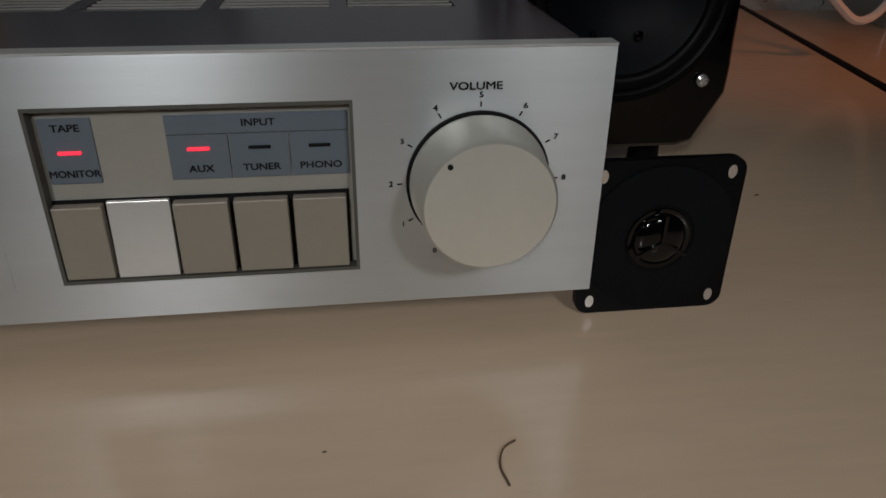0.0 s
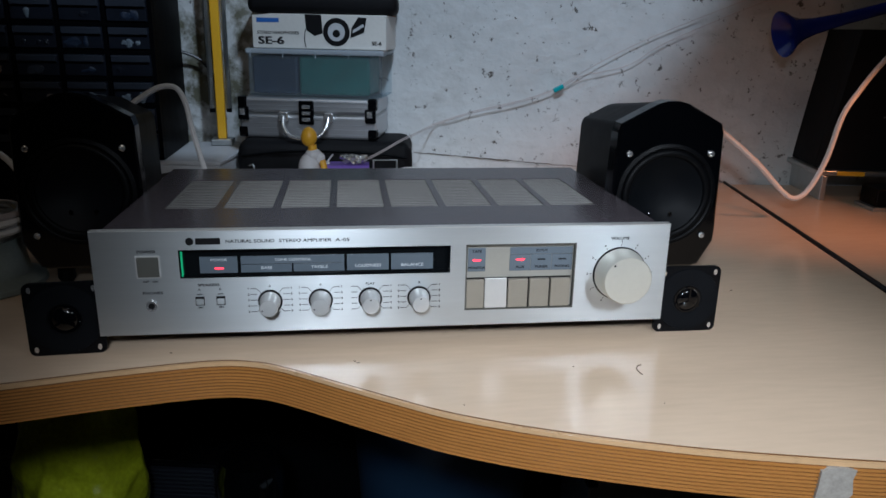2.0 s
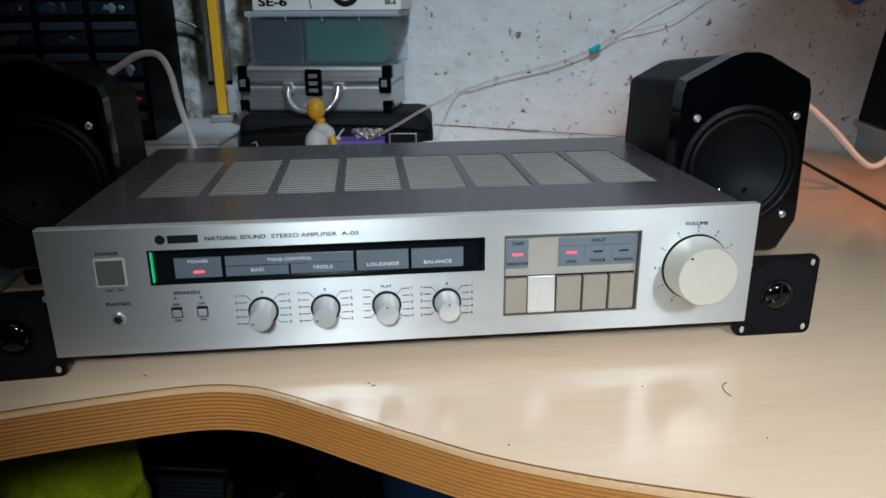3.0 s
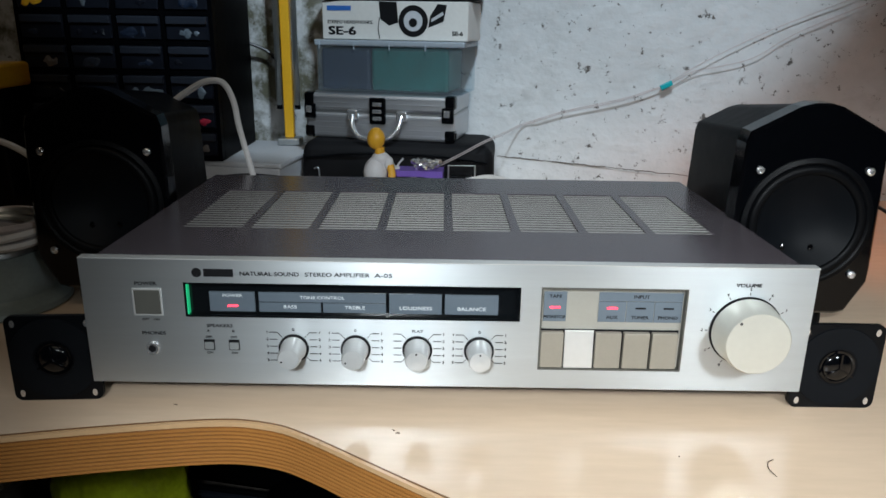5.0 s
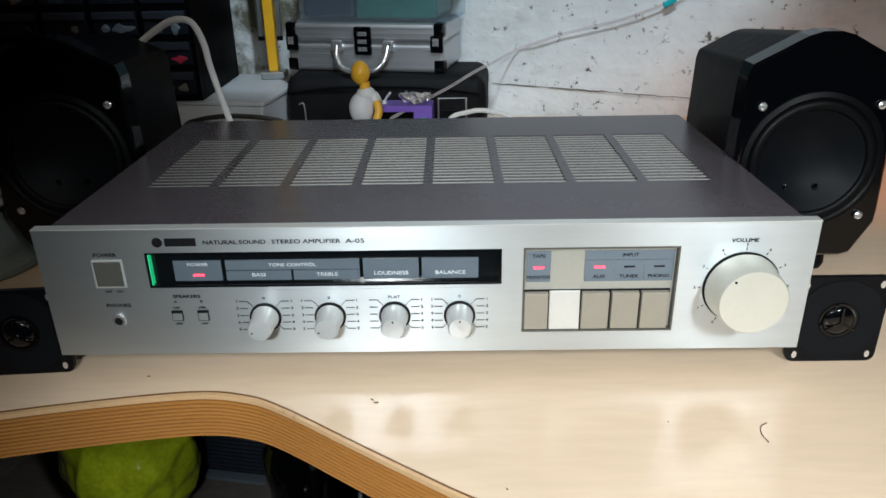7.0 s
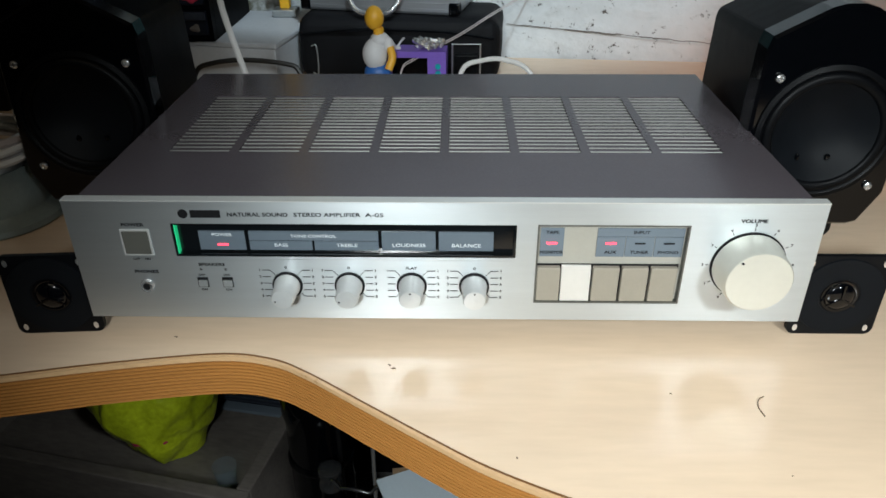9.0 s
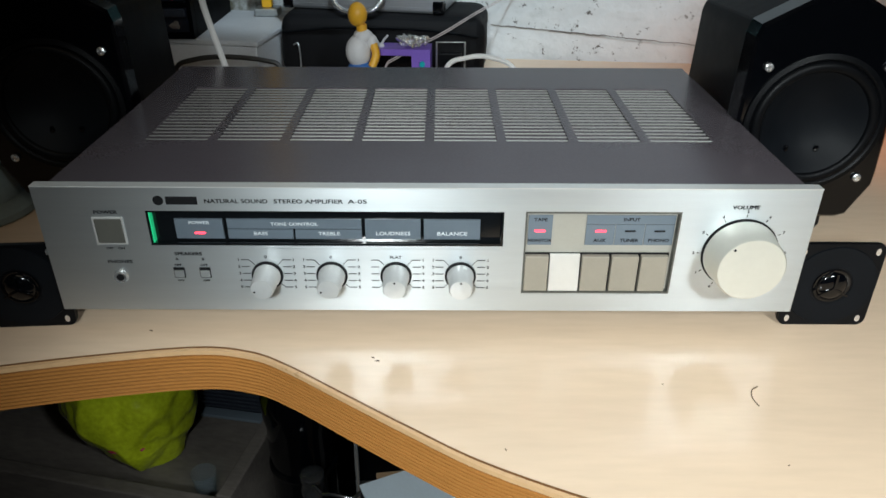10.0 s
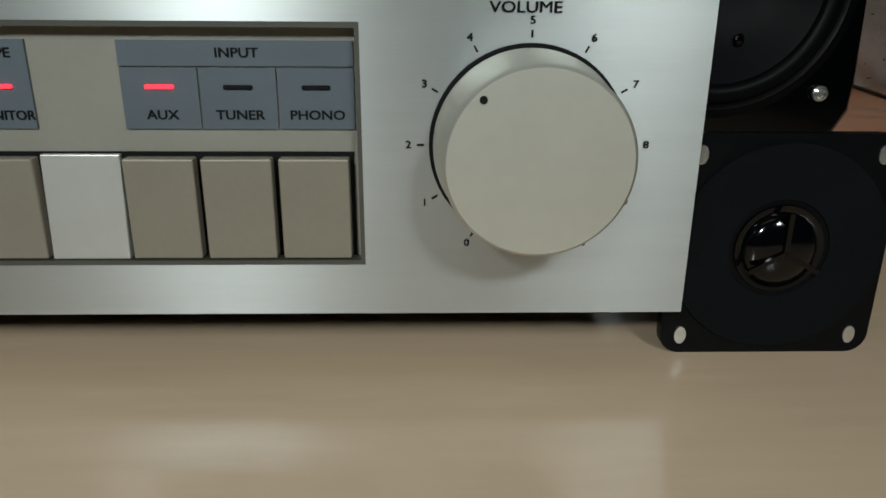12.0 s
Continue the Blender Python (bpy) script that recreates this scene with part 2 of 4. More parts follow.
def wall_material():
    m = material("rough_whitewash", (0.60, 0.61, 0.61), 0.85, 0, 0.10, 7, 38, 0.85, dist=0.010, stretch=(1, 1, 1.25))
    nt = m.node_tree
    b = nt.nodes["Principled BSDF"]
    ramp = [n for n in nt.nodes if n.type == "VALTORGB"][0]
    co = nt.nodes.new("ShaderNodeTexCoord")
    # flaked specks and pits
    big = nt.nodes.new("ShaderNodeTexNoise")
    big.inputs["Scale"].default_value, big.inputs["Detail"].default_value, big.inputs["Roughness"].default_value = 70, 8, 0.72
    nt.links.new(co.outputs["Object"], big.inputs["Vector"])
    pit = nt.nodes.new("ShaderNodeMapRange")
    pit.inputs["From Min"].default_value, pit.inputs["From Max"].default_value = 0.600, 0.640
    nt.links.new(big.outputs[0], pit.inputs[0])
    mix = nt.nodes.new("ShaderNodeMix")
    mix.data_type = "RGBA"
    mix.inputs[7].default_value = (0.10, 0.09, 0.08, 1)
    nt.links.new(pit.outputs[0], mix.inputs[0])
    nt.links.new(ramp.outputs[0], mix.inputs[6])
    # peeled, grimy patch beside the lamp post
    sep = nt.nodes.new("ShaderNodeSeparateXYZ")
    nt.links.new(co.outputs["Object"], sep.inputs[0])
    gx = nt.nodes.new("ShaderNodeMapRange")
    gx.inputs["From Min"].default_value, gx.inputs["From Max"].default_value = -0.08, -0.20
    nt.links.new(sep.outputs[0], gx.inputs[0])
    pn = nt.nodes.new("ShaderNodeTexNoise")
    pn.inputs["Scale"].default_value, pn.inputs["Detail"].default_value, pn.inputs["Roughness"].default_value = 22, 7, 0.65
    nt.links.new(co.outputs["Object"], pn.inputs["Vector"])
    pr = nt.nodes.new("ShaderNodeMapRange")
    pr.inputs["From Min"].default_value, pr.inputs["From Max"].default_value = 0.42, 0.58
    nt.links.new(pn.outputs[0], pr.inputs[0])
    mu = nt.nodes.new("ShaderNodeMath")
    mu.operation = "MULTIPLY"
    nt.links.new(gx.outputs[0], mu.inputs[0])
    nt.links.new(pr.outputs[0], mu.inputs[1])
    mix2 = nt.nodes.new("ShaderNodeMix")
    mix2.data_type = "RGBA"
    mix2.inputs[7].default_value = (0.13, 0.125, 0.085, 1)
    nt.links.new(mu.outputs[0], mix2.inputs[0])
    nt.links.new(mix.outputs[2], mix2.inputs[6])
    # grey streaks running along the wall: shading of the plaster relief, put into the colour
    sm = nt.nodes.new("ShaderNodeMapping")
    sm.inputs["Scale"].default_value = (1, 1, 1.9)
    sm.inputs["Rotation"].default_value = (0, 0.12, 0)
    nt.links.new(co.outputs["Object"], sm.inputs[0])
    sn = nt.nodes.new("ShaderNodeTexNoise")
    sn.inputs["Scale"].default_value, sn.inputs["Detail"].default_value, sn.inputs["Roughness"].default_value = 11, 9, 0.72
    nt.links.new(sm.outputs[0], sn.inputs["Vector"])
    sr = nt.nodes.new("ShaderNodeMapRange")
    sr.inputs["From Min"].default_value, sr.inputs["From Max"].default_value = 0.54, 0.68
    sr.inputs["To Max"].default_value = 0.34
    nt.links.new(sn.outputs[0], sr.inputs[0])
    mix3 = nt.nodes.new("ShaderNodeMix")
    mix3.data_type = "RGBA"
    mix3.inputs[7].default_value = (0.33, 0.335, 0.32, 1)
    nt.links.new(sr.outputs[0], mix3.inputs[0])
    nt.links.new(mix2.outputs[2], mix3.inputs[6])
    nt.links.new(mix3.outputs[2], b.inputs["Base Color"])
    return m


WALL = wall_material()


# ---- builders ----
def thing(name, loc=(0, 0, 0), rz=0.0, label="", category="", group="", kind=""):
    ob = new(name)
    ob.empty_display_size = 0.02
    ob.matrix_basis = pose(*loc, 0, 0, rz)
    return tagged(ob, label, category, group, kind)


def part(name, bm, mat, parent=None, label="", smooth=False):
    me = bpy.data.meshes.new(name)
    bmesh.ops.recalc_face_normals(bm, faces=bm.faces[:])
    bm.to_mesh(me)
    bm.free()
    for m in (mat if isinstance(mat, (list, tuple)) else [mat]):
        me.materials.append(m)
    if smooth:
        me.polygons.foreach_set("use_smooth", [True] * len(me.polygons))
        me.set_sharp_from_angle(angle=radians(38))
    ob = new(name, me)
    ob.parent = parent
    return tagged(ob, label)


def again(ob, loc, parent=None, rot=(0, 0, 0)):
    c = new(ob.name.split(".")[0], ob.data)
    c.parent = parent or ob.parent
    c.matrix_basis = pose(*loc, *rot)
    return c


def box_bm(x0, x1, y0, y1, z0, z1, bev=0.0, seg=2, bm=None):
    bm2 = bmesh.new()
    bmesh.ops.create_cube(bm2, size=1.0, matrix=Matrix.LocRotScale(((x0 + x1) / 2, (y0 + y1) / 2, (z0 + z1) / 2), None, (x1 - x0, y1 - y0, z1 - z0)))
    if bev:
        bmesh.ops.bevel(bm2, geom=bm2.edges[:], offset=bev, segments=seg, affect="EDGES", profile=0.5)
    if bm is None:
        return bm2
    join(bm, bm2)
    return bm


def join(bm, other):
    me = bpy.data.meshes.new("tmp")
    other.to_mesh(me)
    other.free()
    bm.from_mesh(me)
    bpy.data.meshes.remove(me)


def lathe_bm(profile, n=40, m=None, cap=True):
    """profile: (radius, height) pairs, turned about z."""
    bm = bmesh.new()
    rings = [[bm.verts.new((r * math.cos(2 * math.pi * k / n), r * math.sin(2 * math.pi * k / n), h)) for k in range(n)] for r, h in profile]
    for a, b in zip(rings, rings[1:]):
        for k in range(n):
            bm.faces.new((a[k], a[(k + 1) % n], b[(k + 1) % n], b[k]))
    if cap:
        bm.faces.new(rings[0])
        bm.faces.new(rings[-1])
    if m is not None:
        bmesh.ops.transform(bm, matrix=m, verts=bm.verts)
    return bm


FRONT = Matrix.Rotation(radians(90), 4, "X")      # turns +z to -y


def spline(points, per=10):
    pts = [Vector(p) for p in points]
    pts = [2 * pts[0] - pts[1]] + pts + [2 * pts[-1] - pts[-2]]
    out = []
    for a, b, c, d in zip(pts, pts[1:], pts[2:], pts[3:]):
        for k in range(per):
            t = k / per
            out.append(0.5 * ((2 * b) + (c - a) * t + (2 * a - 5 * b + 4 * c - d) * t * t + (3 * b - a - 3 * c + d) * t ** 3))
    out.append(pts[-2])
    return out


def tube_bm(points, r, n=8, per=10, smooth=True):
    pts = spline(points, per) if smooth else [Vector(p) for p in points]
    bm = bmesh.new()
    rings = []
    for i, p in enumerate(pts):
        t = (pts[min(i + 1, len(pts) - 1)] - pts[max(i - 1, 0)]).normalized()
        u = t.orthogonal().normalized() if not rings else (u - t * u.dot(t)).normalized()
        v = t.cross(u)
        rings.append([bm.verts.new(p + r * (math.cos(2 * math.pi * k / n) * u + math.sin(2 * math.pi * k / n) * v)) for k in range(n)])
    for a, b in zip(rings, rings[1:]):
        for k in range(n):
            bm.faces.new((a[k], a[(k + 1) % n], b[(k + 1) % n], b[k]))
    bm.faces.new(rings[0])
    bm.faces.new(rings[-1])
    return bm


def prism_bm(outline, y0, y1, scale_back=1.0, centre=(0, 0), bev=0.0):
    """outline of (x, z) from y0 to y1, the back scaled about centre."""
    bm = bmesh.new()
    a = [bm.verts.new((x, y0, z)) for x, z in outline]
    b = [bm.verts.new((centre[0] + (x - centre[0]) * scale_back, y1, centre[1] + (z - centre[1]) * scale_back)) for x, z in outline]
    bm.faces.new(a)
    bm.faces.new(b)
    n = len(a)
    for k in range(n):
        bm.faces.new((a[k], a[(k + 1) % n], b[(k + 1) % n], b[k]))
    if bev:
        bmesh.ops.bevel(bm, geom=bm.edges[:], offset=bev, segments=2, affect="EDGES", profile=0.5)
    return bm


def pierced_bm(x0, x1, z0, z1, holes, y0, y1):
    """An upright plate with rectangular holes (x0, x1, z0, z1)."""
    xs = sorted({x0, x1, *[h[0] for h in holes], *[h[1] for h in holes]})
    zs = sorted({z0, z1, *[h[2] for h in holes], *[h[3] for h in holes]})

    def solid(i, j):
        if not (0 <= i < len(xs) - 1 and 0 <= j < len(zs) - 1):
            return False
        cx, cz = (xs[i] + xs[i + 1]) / 2, (zs[j] + zs[j + 1]) / 2
        return not any(h[0] < cx < h[1] and h[2] < cz < h[3] for h in holes)

    bm = bmesh.new()

    def quad(*vs):
        bm.faces.new([bm.verts.new(v) for v in vs])

    for i in range(len(xs) - 1):
        for j in range(len(zs) - 1):
            if not solid(i, j):
                continue
            a, b, c, d = xs[i], xs[i + 1], zs[j], zs[j + 1]
            quad((a, y0, c), (b, y0, c), (b, y0, d), (a, y0, d))
            quad((a, y1, c), (a, y1, d), (b, y1, d), (b, y1, c))
            if not solid(i - 1, j):
                quad((a, y0, c), (a, y0, d), (a, y1, d), (a, y1, c))
            if not solid(i + 1, j):
                quad((b, y0, c), (b, y1, c), (b, y1, d), (b, y0, d))
            if not solid(i, j - 1):
                quad((a, y0, c), (a, y1, c), (b, y1, c), (b, y0, c))
            if not solid(i, j + 1):
                quad((a, y0, d), (b, y0, d), (b, y1, d), (a, y1, d))
    bmesh.ops.remove_doubles(bm, verts=bm.verts, dist=1e-5)
    return bm


def text_part(body, x, z, y, height, mat, parent, align="CENTER", wide=1.25, name="lettering", bold=1.0):
    cu = bpy.data.curves.new("text", "FONT")
    cu.body, cu.size, cu.align_x, cu.align_y, cu.extrude = body, height / 0.69, align, "CENTER", 0.00008
    cu.resolution_u, cu.offset = 3, 0.0
    tmp = bpy.data.objects.new("text", cu)
    me = bpy.data.meshes.new_from_object(tmp)
    bpy.data.objects.remove(tmp)
    me.transform(Matrix.Translation((x, y, z)) @ FRONT @ Matrix.Diagonal((wide, 1, 1, 1)))
    bm = bmesh.new()
    bm.from_mesh(me)
    k = bold * (0.032 * height if mat is INK else 0.012 * height)
    for dx, dy, dz in ((2 * k, 0.00002, 0), (0, 0.00003, k), (2 * k, 0.00004, k)):
        me2 = me.copy()
        me2.transform(Matrix.Translation((dx, -dy, dz)))
        bm.from_mesh(me2)
        bpy.data.meshes.remove(me2)
    bm.to_mesh(me)
    bm.free()
    me.materials.clear()
    me.materials.append(mat)
    me.name = name
    ob = new(name, me)
    ob.parent = parent
    return ob


def blob_bm(centre, radii, rough=0.0, scale=8.0, sub=3, flat=0.0):
    bm = bmesh.new()
    bmesh.ops.create_icosphere(bm, subdivisions=sub, radius=1.0)
    c = Vector(centre)
    for v in bm.verts:
        p = Vector((v.co.x * radii[0], v.co.y * radii[1], v.co.z * radii[2]))
        p *= 1 + rough * noise.noise((p + c) * scale) * 2
        v.co = c + p
    return bm


# ---- setting ----
def wall_y(x):
    return 0.668 - 0.085 * x


def build_setting():
    # back wall, slightly askew to the desk
    n = 70
    bm = bmesh.new()
    xs = [-1.7 + 4.2 * k / n for k in range(n + 1)]
    zs = [0 + 2.5 * k / 45 for k in range(46)]
    grid = [[bm.verts.new((x, wall_y(x) + 0.004 * noise.noise(Vector((x * 5, 0, z * 5))) + 0.002 * noise.noise(Vector((x * 19, 3, z * 19))), z)) for z in zs] for x in xs]
    back = [[bm.verts.new((x, wall_y(x) + 0.2, z)) for z in (0, 2.5)] for x in (xs[0], xs[-1])]
    for i in range(n):
        for j in range(45):
            bm.faces.new((grid[i][j], grid[i + 1][j], grid[i + 1][j + 1], grid[i][j + 1]))
    bm.faces.new((back[0][0], back[0][1], back[1][1], back[1][0]))
    bm.faces.new([g[0] for g in grid] + [back[1][0], back[0][0]])
    bm.faces.new([g[-1] for g in grid] + [back[1][1], back[0][1]])
    bm.faces.new(grid[0] + [back[0][1], back[0][0]])
    bm.faces.new(grid[-1] + [back[1][1], back[1][0]])
    tagged(part("wall_north", bm, WALL, smooth=True), "rough whitewashed masonry wall with dark flaked specks", "wall", kind="structure")
    rc = random.Random(21)
    run, x = [], 0.075
    while x < 0.40:
        run.append((x, wall_y(x) - 0.0025, 0.7918 - 0.075 * (x - 0.1) + 0.0014 * noise.noise(Vector((x * 50, 0, 0))) + rc.uniform(-0.0005, 0.0005)))
        x += rc.uniform(0.0015, 0.004)
    for i, j, w in ((0, len(run), 0.0005), (8, 24, 0.0009), (30, 58, 0.0010), (66, 82, 0.0008)):
        part("crack", tube_bm(run[i:j], w, 5, 1, False), PLANK, bpy.data.objects["wall_north"], "dark ragged crack in the plaster")
    for name, b in (("wall_south", (-1.7, 2.5, -2.3, -2.2, 0, 2.5)), ("wall_west", (-1.8, -1.7, -2.3, 0.9, 0, 2.5)), ("wall_east", (2.5, 2.6, -2.3, 0.9, 0, 2.5))):
        tagged(part(name, box_bm(*b), GREYPAINT), "plain painted workshop wall", "wall", kind="structure")
    tagged(part("floor", box_bm(-1.7, 2.5, -2.2, 0.9, -0.1, 0), FLOORM), "dark worn concrete workshop floor", "floor", kind="structure")
    tagged(part("ceiling", box_bm(-1.8, 2.6, -2.3, 1.1, 2.5, 2.6), GREYPAINT), "plain painted workshop ceiling", "ceiling", kind="structure")


build_setting()


# ---- desk with a wavy front edge ----
EDGE = [(-0.62, -0.119), (-0.45, -0.082), (-0.271, -0.0445), (-0.200, -0.0295), (-0.137, -0.0200), (-0.104, -0.0240), (-0.080, -0.036),
        (-0.043, -0.062), (-0.006, -0.088), (0.031, -0.112), (0.085, -0.137), (0.159, -0.163), (0.223, -0.180), (0.30, -0.196), (0.42, -0.214), (0.55, -0.225)]


def strip_bm(line, z0, z1, inset0, inset1):
    """An edge band along a line in plan; inset along +y."""
    bm = bmesh.new()
    rows = [[bm.verts.new((p.x, p.y + i, z)) for p in line] for i, z in ((inset0, z0), (inset0, z1), (inset1, z1), (inset1, z0))]
    for a, b in zip(rows, rows[1:] + rows[:1]):
        for k in range(len(line) - 1):
            bm.faces.new((a[k], a[k + 1], b[k + 1], b[k]))
    for k in (0, -1):
        bm.faces.new([r[k] for r in rows])
    return bm


def build_desk():
    desk = thing("desk", (0, 0.3, 0), label="pale birch laminate desk with a wavy ribbed edge", category="desk")
    o = -0.3
    line = [Vector((p.x, p.y + o, 0)) for p in spline([(x, y, 0) for x, y in EDGE], 8)]
    # top: right side ends along the dark joint
    bm = bmesh.new()
    back = [Vector((0.59, wall_y(0.59) - 0.012 + o, 0)), Vector((-0.62, wall_y(-0.62) - 0.012 + o, 0))]
    right = [Vector((0.425, -0.2145 + o, 0))]
    ring = [p + Vector((0, 0.0015, 0)) for p in line if p.x < 0.424] + right + back
    top = [bm.verts.new((p.x, p.y, DESK)) for p in ring]
    low = [bm.verts.new((p.x, p.y, DESK - 0.0285)) for p in ring]
    bm.faces.new(top)
    bm.faces.new(low)
    for k in range(len(ring)):
        q = (k + 1) % len(ring)
        bm.faces.new((top[k], top[q], low[q], low[k]))
    part("desktop", bm, LAMINATE, desk)
    edge = [p for p in line if p.x < 0.424]
    # ribbed band: pale lip, then fine ribs with darker grooves
    part("edge_lip", strip_bm(edge, DESK - 0.0026, DESK + 0.0003, -0.0012, 0.0015), EDGE_LIP, desk, "pale rounded upper lip")
    part("edge_line", strip_bm(edge, DESK - 0.0002, DESK + 0.0004, 0.0016, 0.0030), EDGE_B, desk, "thin brown line along the edge")
    part("edge_band", strip_bm(edge, DESK - 0.0286, DESK - 0.0027, -0.0002, 0.0015), EDGE_B, desk, "brown ribbed edge band")
    for k in range(10):
        z = DESK - 0.0045 - k * 0.00256
        part("rib", strip_bm(edge, z - 0.00076, z + 0.00076, -0.0013, -0.0001), EDGE_A, desk)
    for x, y in ((-0.56, 0.55), (0.40, 0.55), (-0.56, 0.02), (0.37, -0.10)):
        part("leg", box_bm(x - 0.02, x + 0.02, y + o - 0.02, y + o + 0.02, 0, DESK - 0.0285, 0.002), BLACK_SATIN, desk)
    # black sheet added to hide the wall and keep the space below dark
    part("underdesk_shade", box_bm(-0.60, 0.56, wall_y(0.56) - 0.030 + o, wall_y(0.56) - 0.014 + o, 0.0, DESK - 0.029), BLACK_SATIN, desk, "added black sheet for the shade under the desk")
    # tape patch wrapped on the edge
    p = min(line, key=lambda v: abs(v.x - 0.247))
    bm = prism_bm([(-0.011, -0.027), (-0.004, -0.0285), (0.006, -0.027), (0.0105, -0.020), (0.009, -0.010), (0.0105, -0.004), (0.002, -0.0025), (-0.006, -0.0035), (-0.0095, -0.006), (-0.010, -0.016)], -0.0022, 0.0008)
    bmesh.ops.transform(bm, matrix=Matrix.Translation((p.x, p.y - 0.0006, DESK)) @ Matrix.Rotation(radians(-11), 4, "Z"), verts=bm.verts)
    part("tape_patch", bm, TAPE, desk, "torn grey-white tape on the edge")


build_desk()


def build_side_table():
    t = thing("side_table", (0.9, 0.2, 0), label="worn birch laminate side table with a dark edge", category="table")
    m = Matrix.Translation((-0.9, -0.2, 0))
    bm = bmesh.new()
    ring = [(0.432, -0.22), (1.5, -0.22), (1.5, wall_y(1.5) - 0.012), (0.597, wall_y(0.597) - 0.012)]
    top = [bm.verts.new((x, y, DESK - 0.002)) for x, y in ring]
    low = [bm.verts.new((x, y, DESK - 0.03)) for x, y in ring]
    bm.faces.new(top)
    bm.faces.new(low)
    for k in range(4):
        bm.faces.new((top[k], top[(k + 1) % 4], low[(k + 1) % 4], low[k]))
    bmesh.ops.transform(bm, matrix=m, verts=bm.verts)
    part("tabletop", bm, LAMINATE, t)
    part("edge_trim", tube_bm([(0.432 - 0.9, -0.42, DESK), (0.594 - 0.9, 0.41, DESK)], 0.0028, 8, 1, False), BLACK_SATIN, t, "dark edge trim")
    for x, y in ((0.50, -0.16), (1.44, -0.16), (1.44, 0.45), (0.66, 0.52)):
        part("leg", box_bm(x - 0.92, x - 0.88, y - 0.22, y - 0.18, 0, DESK - 0.03, 0.002), BLACK_SATIN, t)


build_side_table()


# ---- stereo amplifier ----
def build_amplifier():
    a = thing("stereo_amplifier", (0, 0, DESK), label="silver stereo amplifier with brown metal cover on the desk", category="amplifier")
    F0, F1 = 0.0152, 0.0950
    win = (-0.1570, 0.0432, 0.0590, 0.0808)
    pan = (0.0552, 0.1425, 0.0275, 0.0812)
    plate = part("front_plate", pierced_bm(-0.2175, 0.2175, F0, F1, [win, pan], 0.0, 0.006), ALU, a, "brushed aluminium front plate")
    # bright cut edges of the plate
    part("plate_rim", box_bm(-0.2175, 0.2175, -0.0004, 0.0062, F1, F1 + 0.0006), ALU_KNOB, a)
    # cover: sides, rear and a top pierced for the vents
    C = 0.0925
    holes = []
    for k in range(8):
        x = -0.1835 + k * 0.04665
        holes.append((x, x + 0.0405, 0.080, 0.196))
    bm = pierced_bm(-0.2135, 0.2135, 0.0062, 0.257, holes, -C, -C + 0.0012)
    bmesh.ops.transform(bm, matrix=Matrix.Rotation(radians(-90), 4, "X") @ Matrix.Diagonal((1, 1, 1, 1)), verts=bm.verts)
    for v in bm.verts:
        v.co.y, v.co.z = abs(v.co.y), abs(v.co.z)
    part("top_cover", bm, COVER, a, "brown painted steel top with vents")
    for x0, x1 in ((-0.2135, -0.2120), (0.2120, 0.2135)):
        part("side_cover", box_bm(x0, x1, 0.0062, 0.257, F0 + 0.003, C - 0.0013), COVER, a)
    part("rear_panel", box_bm(-0.212, 0.212, 0.2555, 0.257, F0 + 0.003, C - 0.0013), COVER, a)
    part("base_pan", box_bm(-0.212, 0.212, 0.0062, 0.2555, F0 + 0.001, F0 + 0.003), BLACK_SATIN, a)
    for x in (-0.17, 0.17):
        for y in (0.07, 0.22):
            part("foot", lathe_bm([(0.010, 0), (0.012, 0.002), (0.012, F0 + 0.001)], 20, Matrix.Translation((x, y, 0))), RUBBER, a)
    # vents: sunk trays with slender ridges
    slat = None
    for h in holes:
        part("vent_tray", box_bm(h[0] + 0.0002, h[1] - 0.0002, h[2] + 0.0002, h[3] - 0.0002, C - 0.0022, C - 0.0010), COVER, a)
        for j in range(18):
            y = h[2] + 0.0032 + j * 0.00645
            if slat is None:
                bm = box_bm(-0.0201, 0.0201, -0.00055, 0.00055, 0.0, 0.0006, 0.0)
                for v in bm.verts:
                    if v.co.z > 0:
                        v.co.y *= 0.55
                slat = part("slat", bm, SLAT, a)
                slat.matrix_basis = pose((h[0] + h[1]) / 2, y, C - 0.0010)
            else:
                again(slat, ((h[0] + h[1]) / 2, y, C - 0.0010), a)
    # display window
    w = part("display_window", box_bm(win[0], win[1], 0.0046, 0.0060, win[2], win[3]), WINDOW, a, "black glossy display strip")
    part("window_lining", pierced_bm(win[0], win[1], win[2], win[3], [(win[0] + 0.0012, win[1] - 0.0012, win[2] + 0.0012, win[3] - 0.0012)], 0.0004, 0.0046), WINDOW, a)
    part("edge_light", box_bm(win[0] + 0.0013, win[0] + 0.0019, 0.0008, 0.0044, win[2] + 0.0013, win[3] - 0.0013), GREEN, w, "green glowing acrylic edge")
    part("edge_light", box_bm(win[0] + 0.0025, win[0] + 0.013, 0.0030, 0.0044, win[3] - 0.0015, win[3] - 0.0013), GREEN, w)
    zt, zb, zm = 0.0740, 0.0615, 0.0677
    for x0, x1, z0, z1 in ((-0.1432, -0.1160, zb, zt), (-0.1136, -0.0374, zm + 0.0003, zt), (-0.1136, -0.0765, zb, zm - 0.0003), (-0.0752, -0.0374, zb, zm - 0.0003),
                           (-0.0353, -0.0038, zb, zt), (-0.0019, 0.0302, zb, zt)):
        part("display_panel", box_bm(x0, x1, 0.0037, 0.0047, z0, z1), PANEL, w)
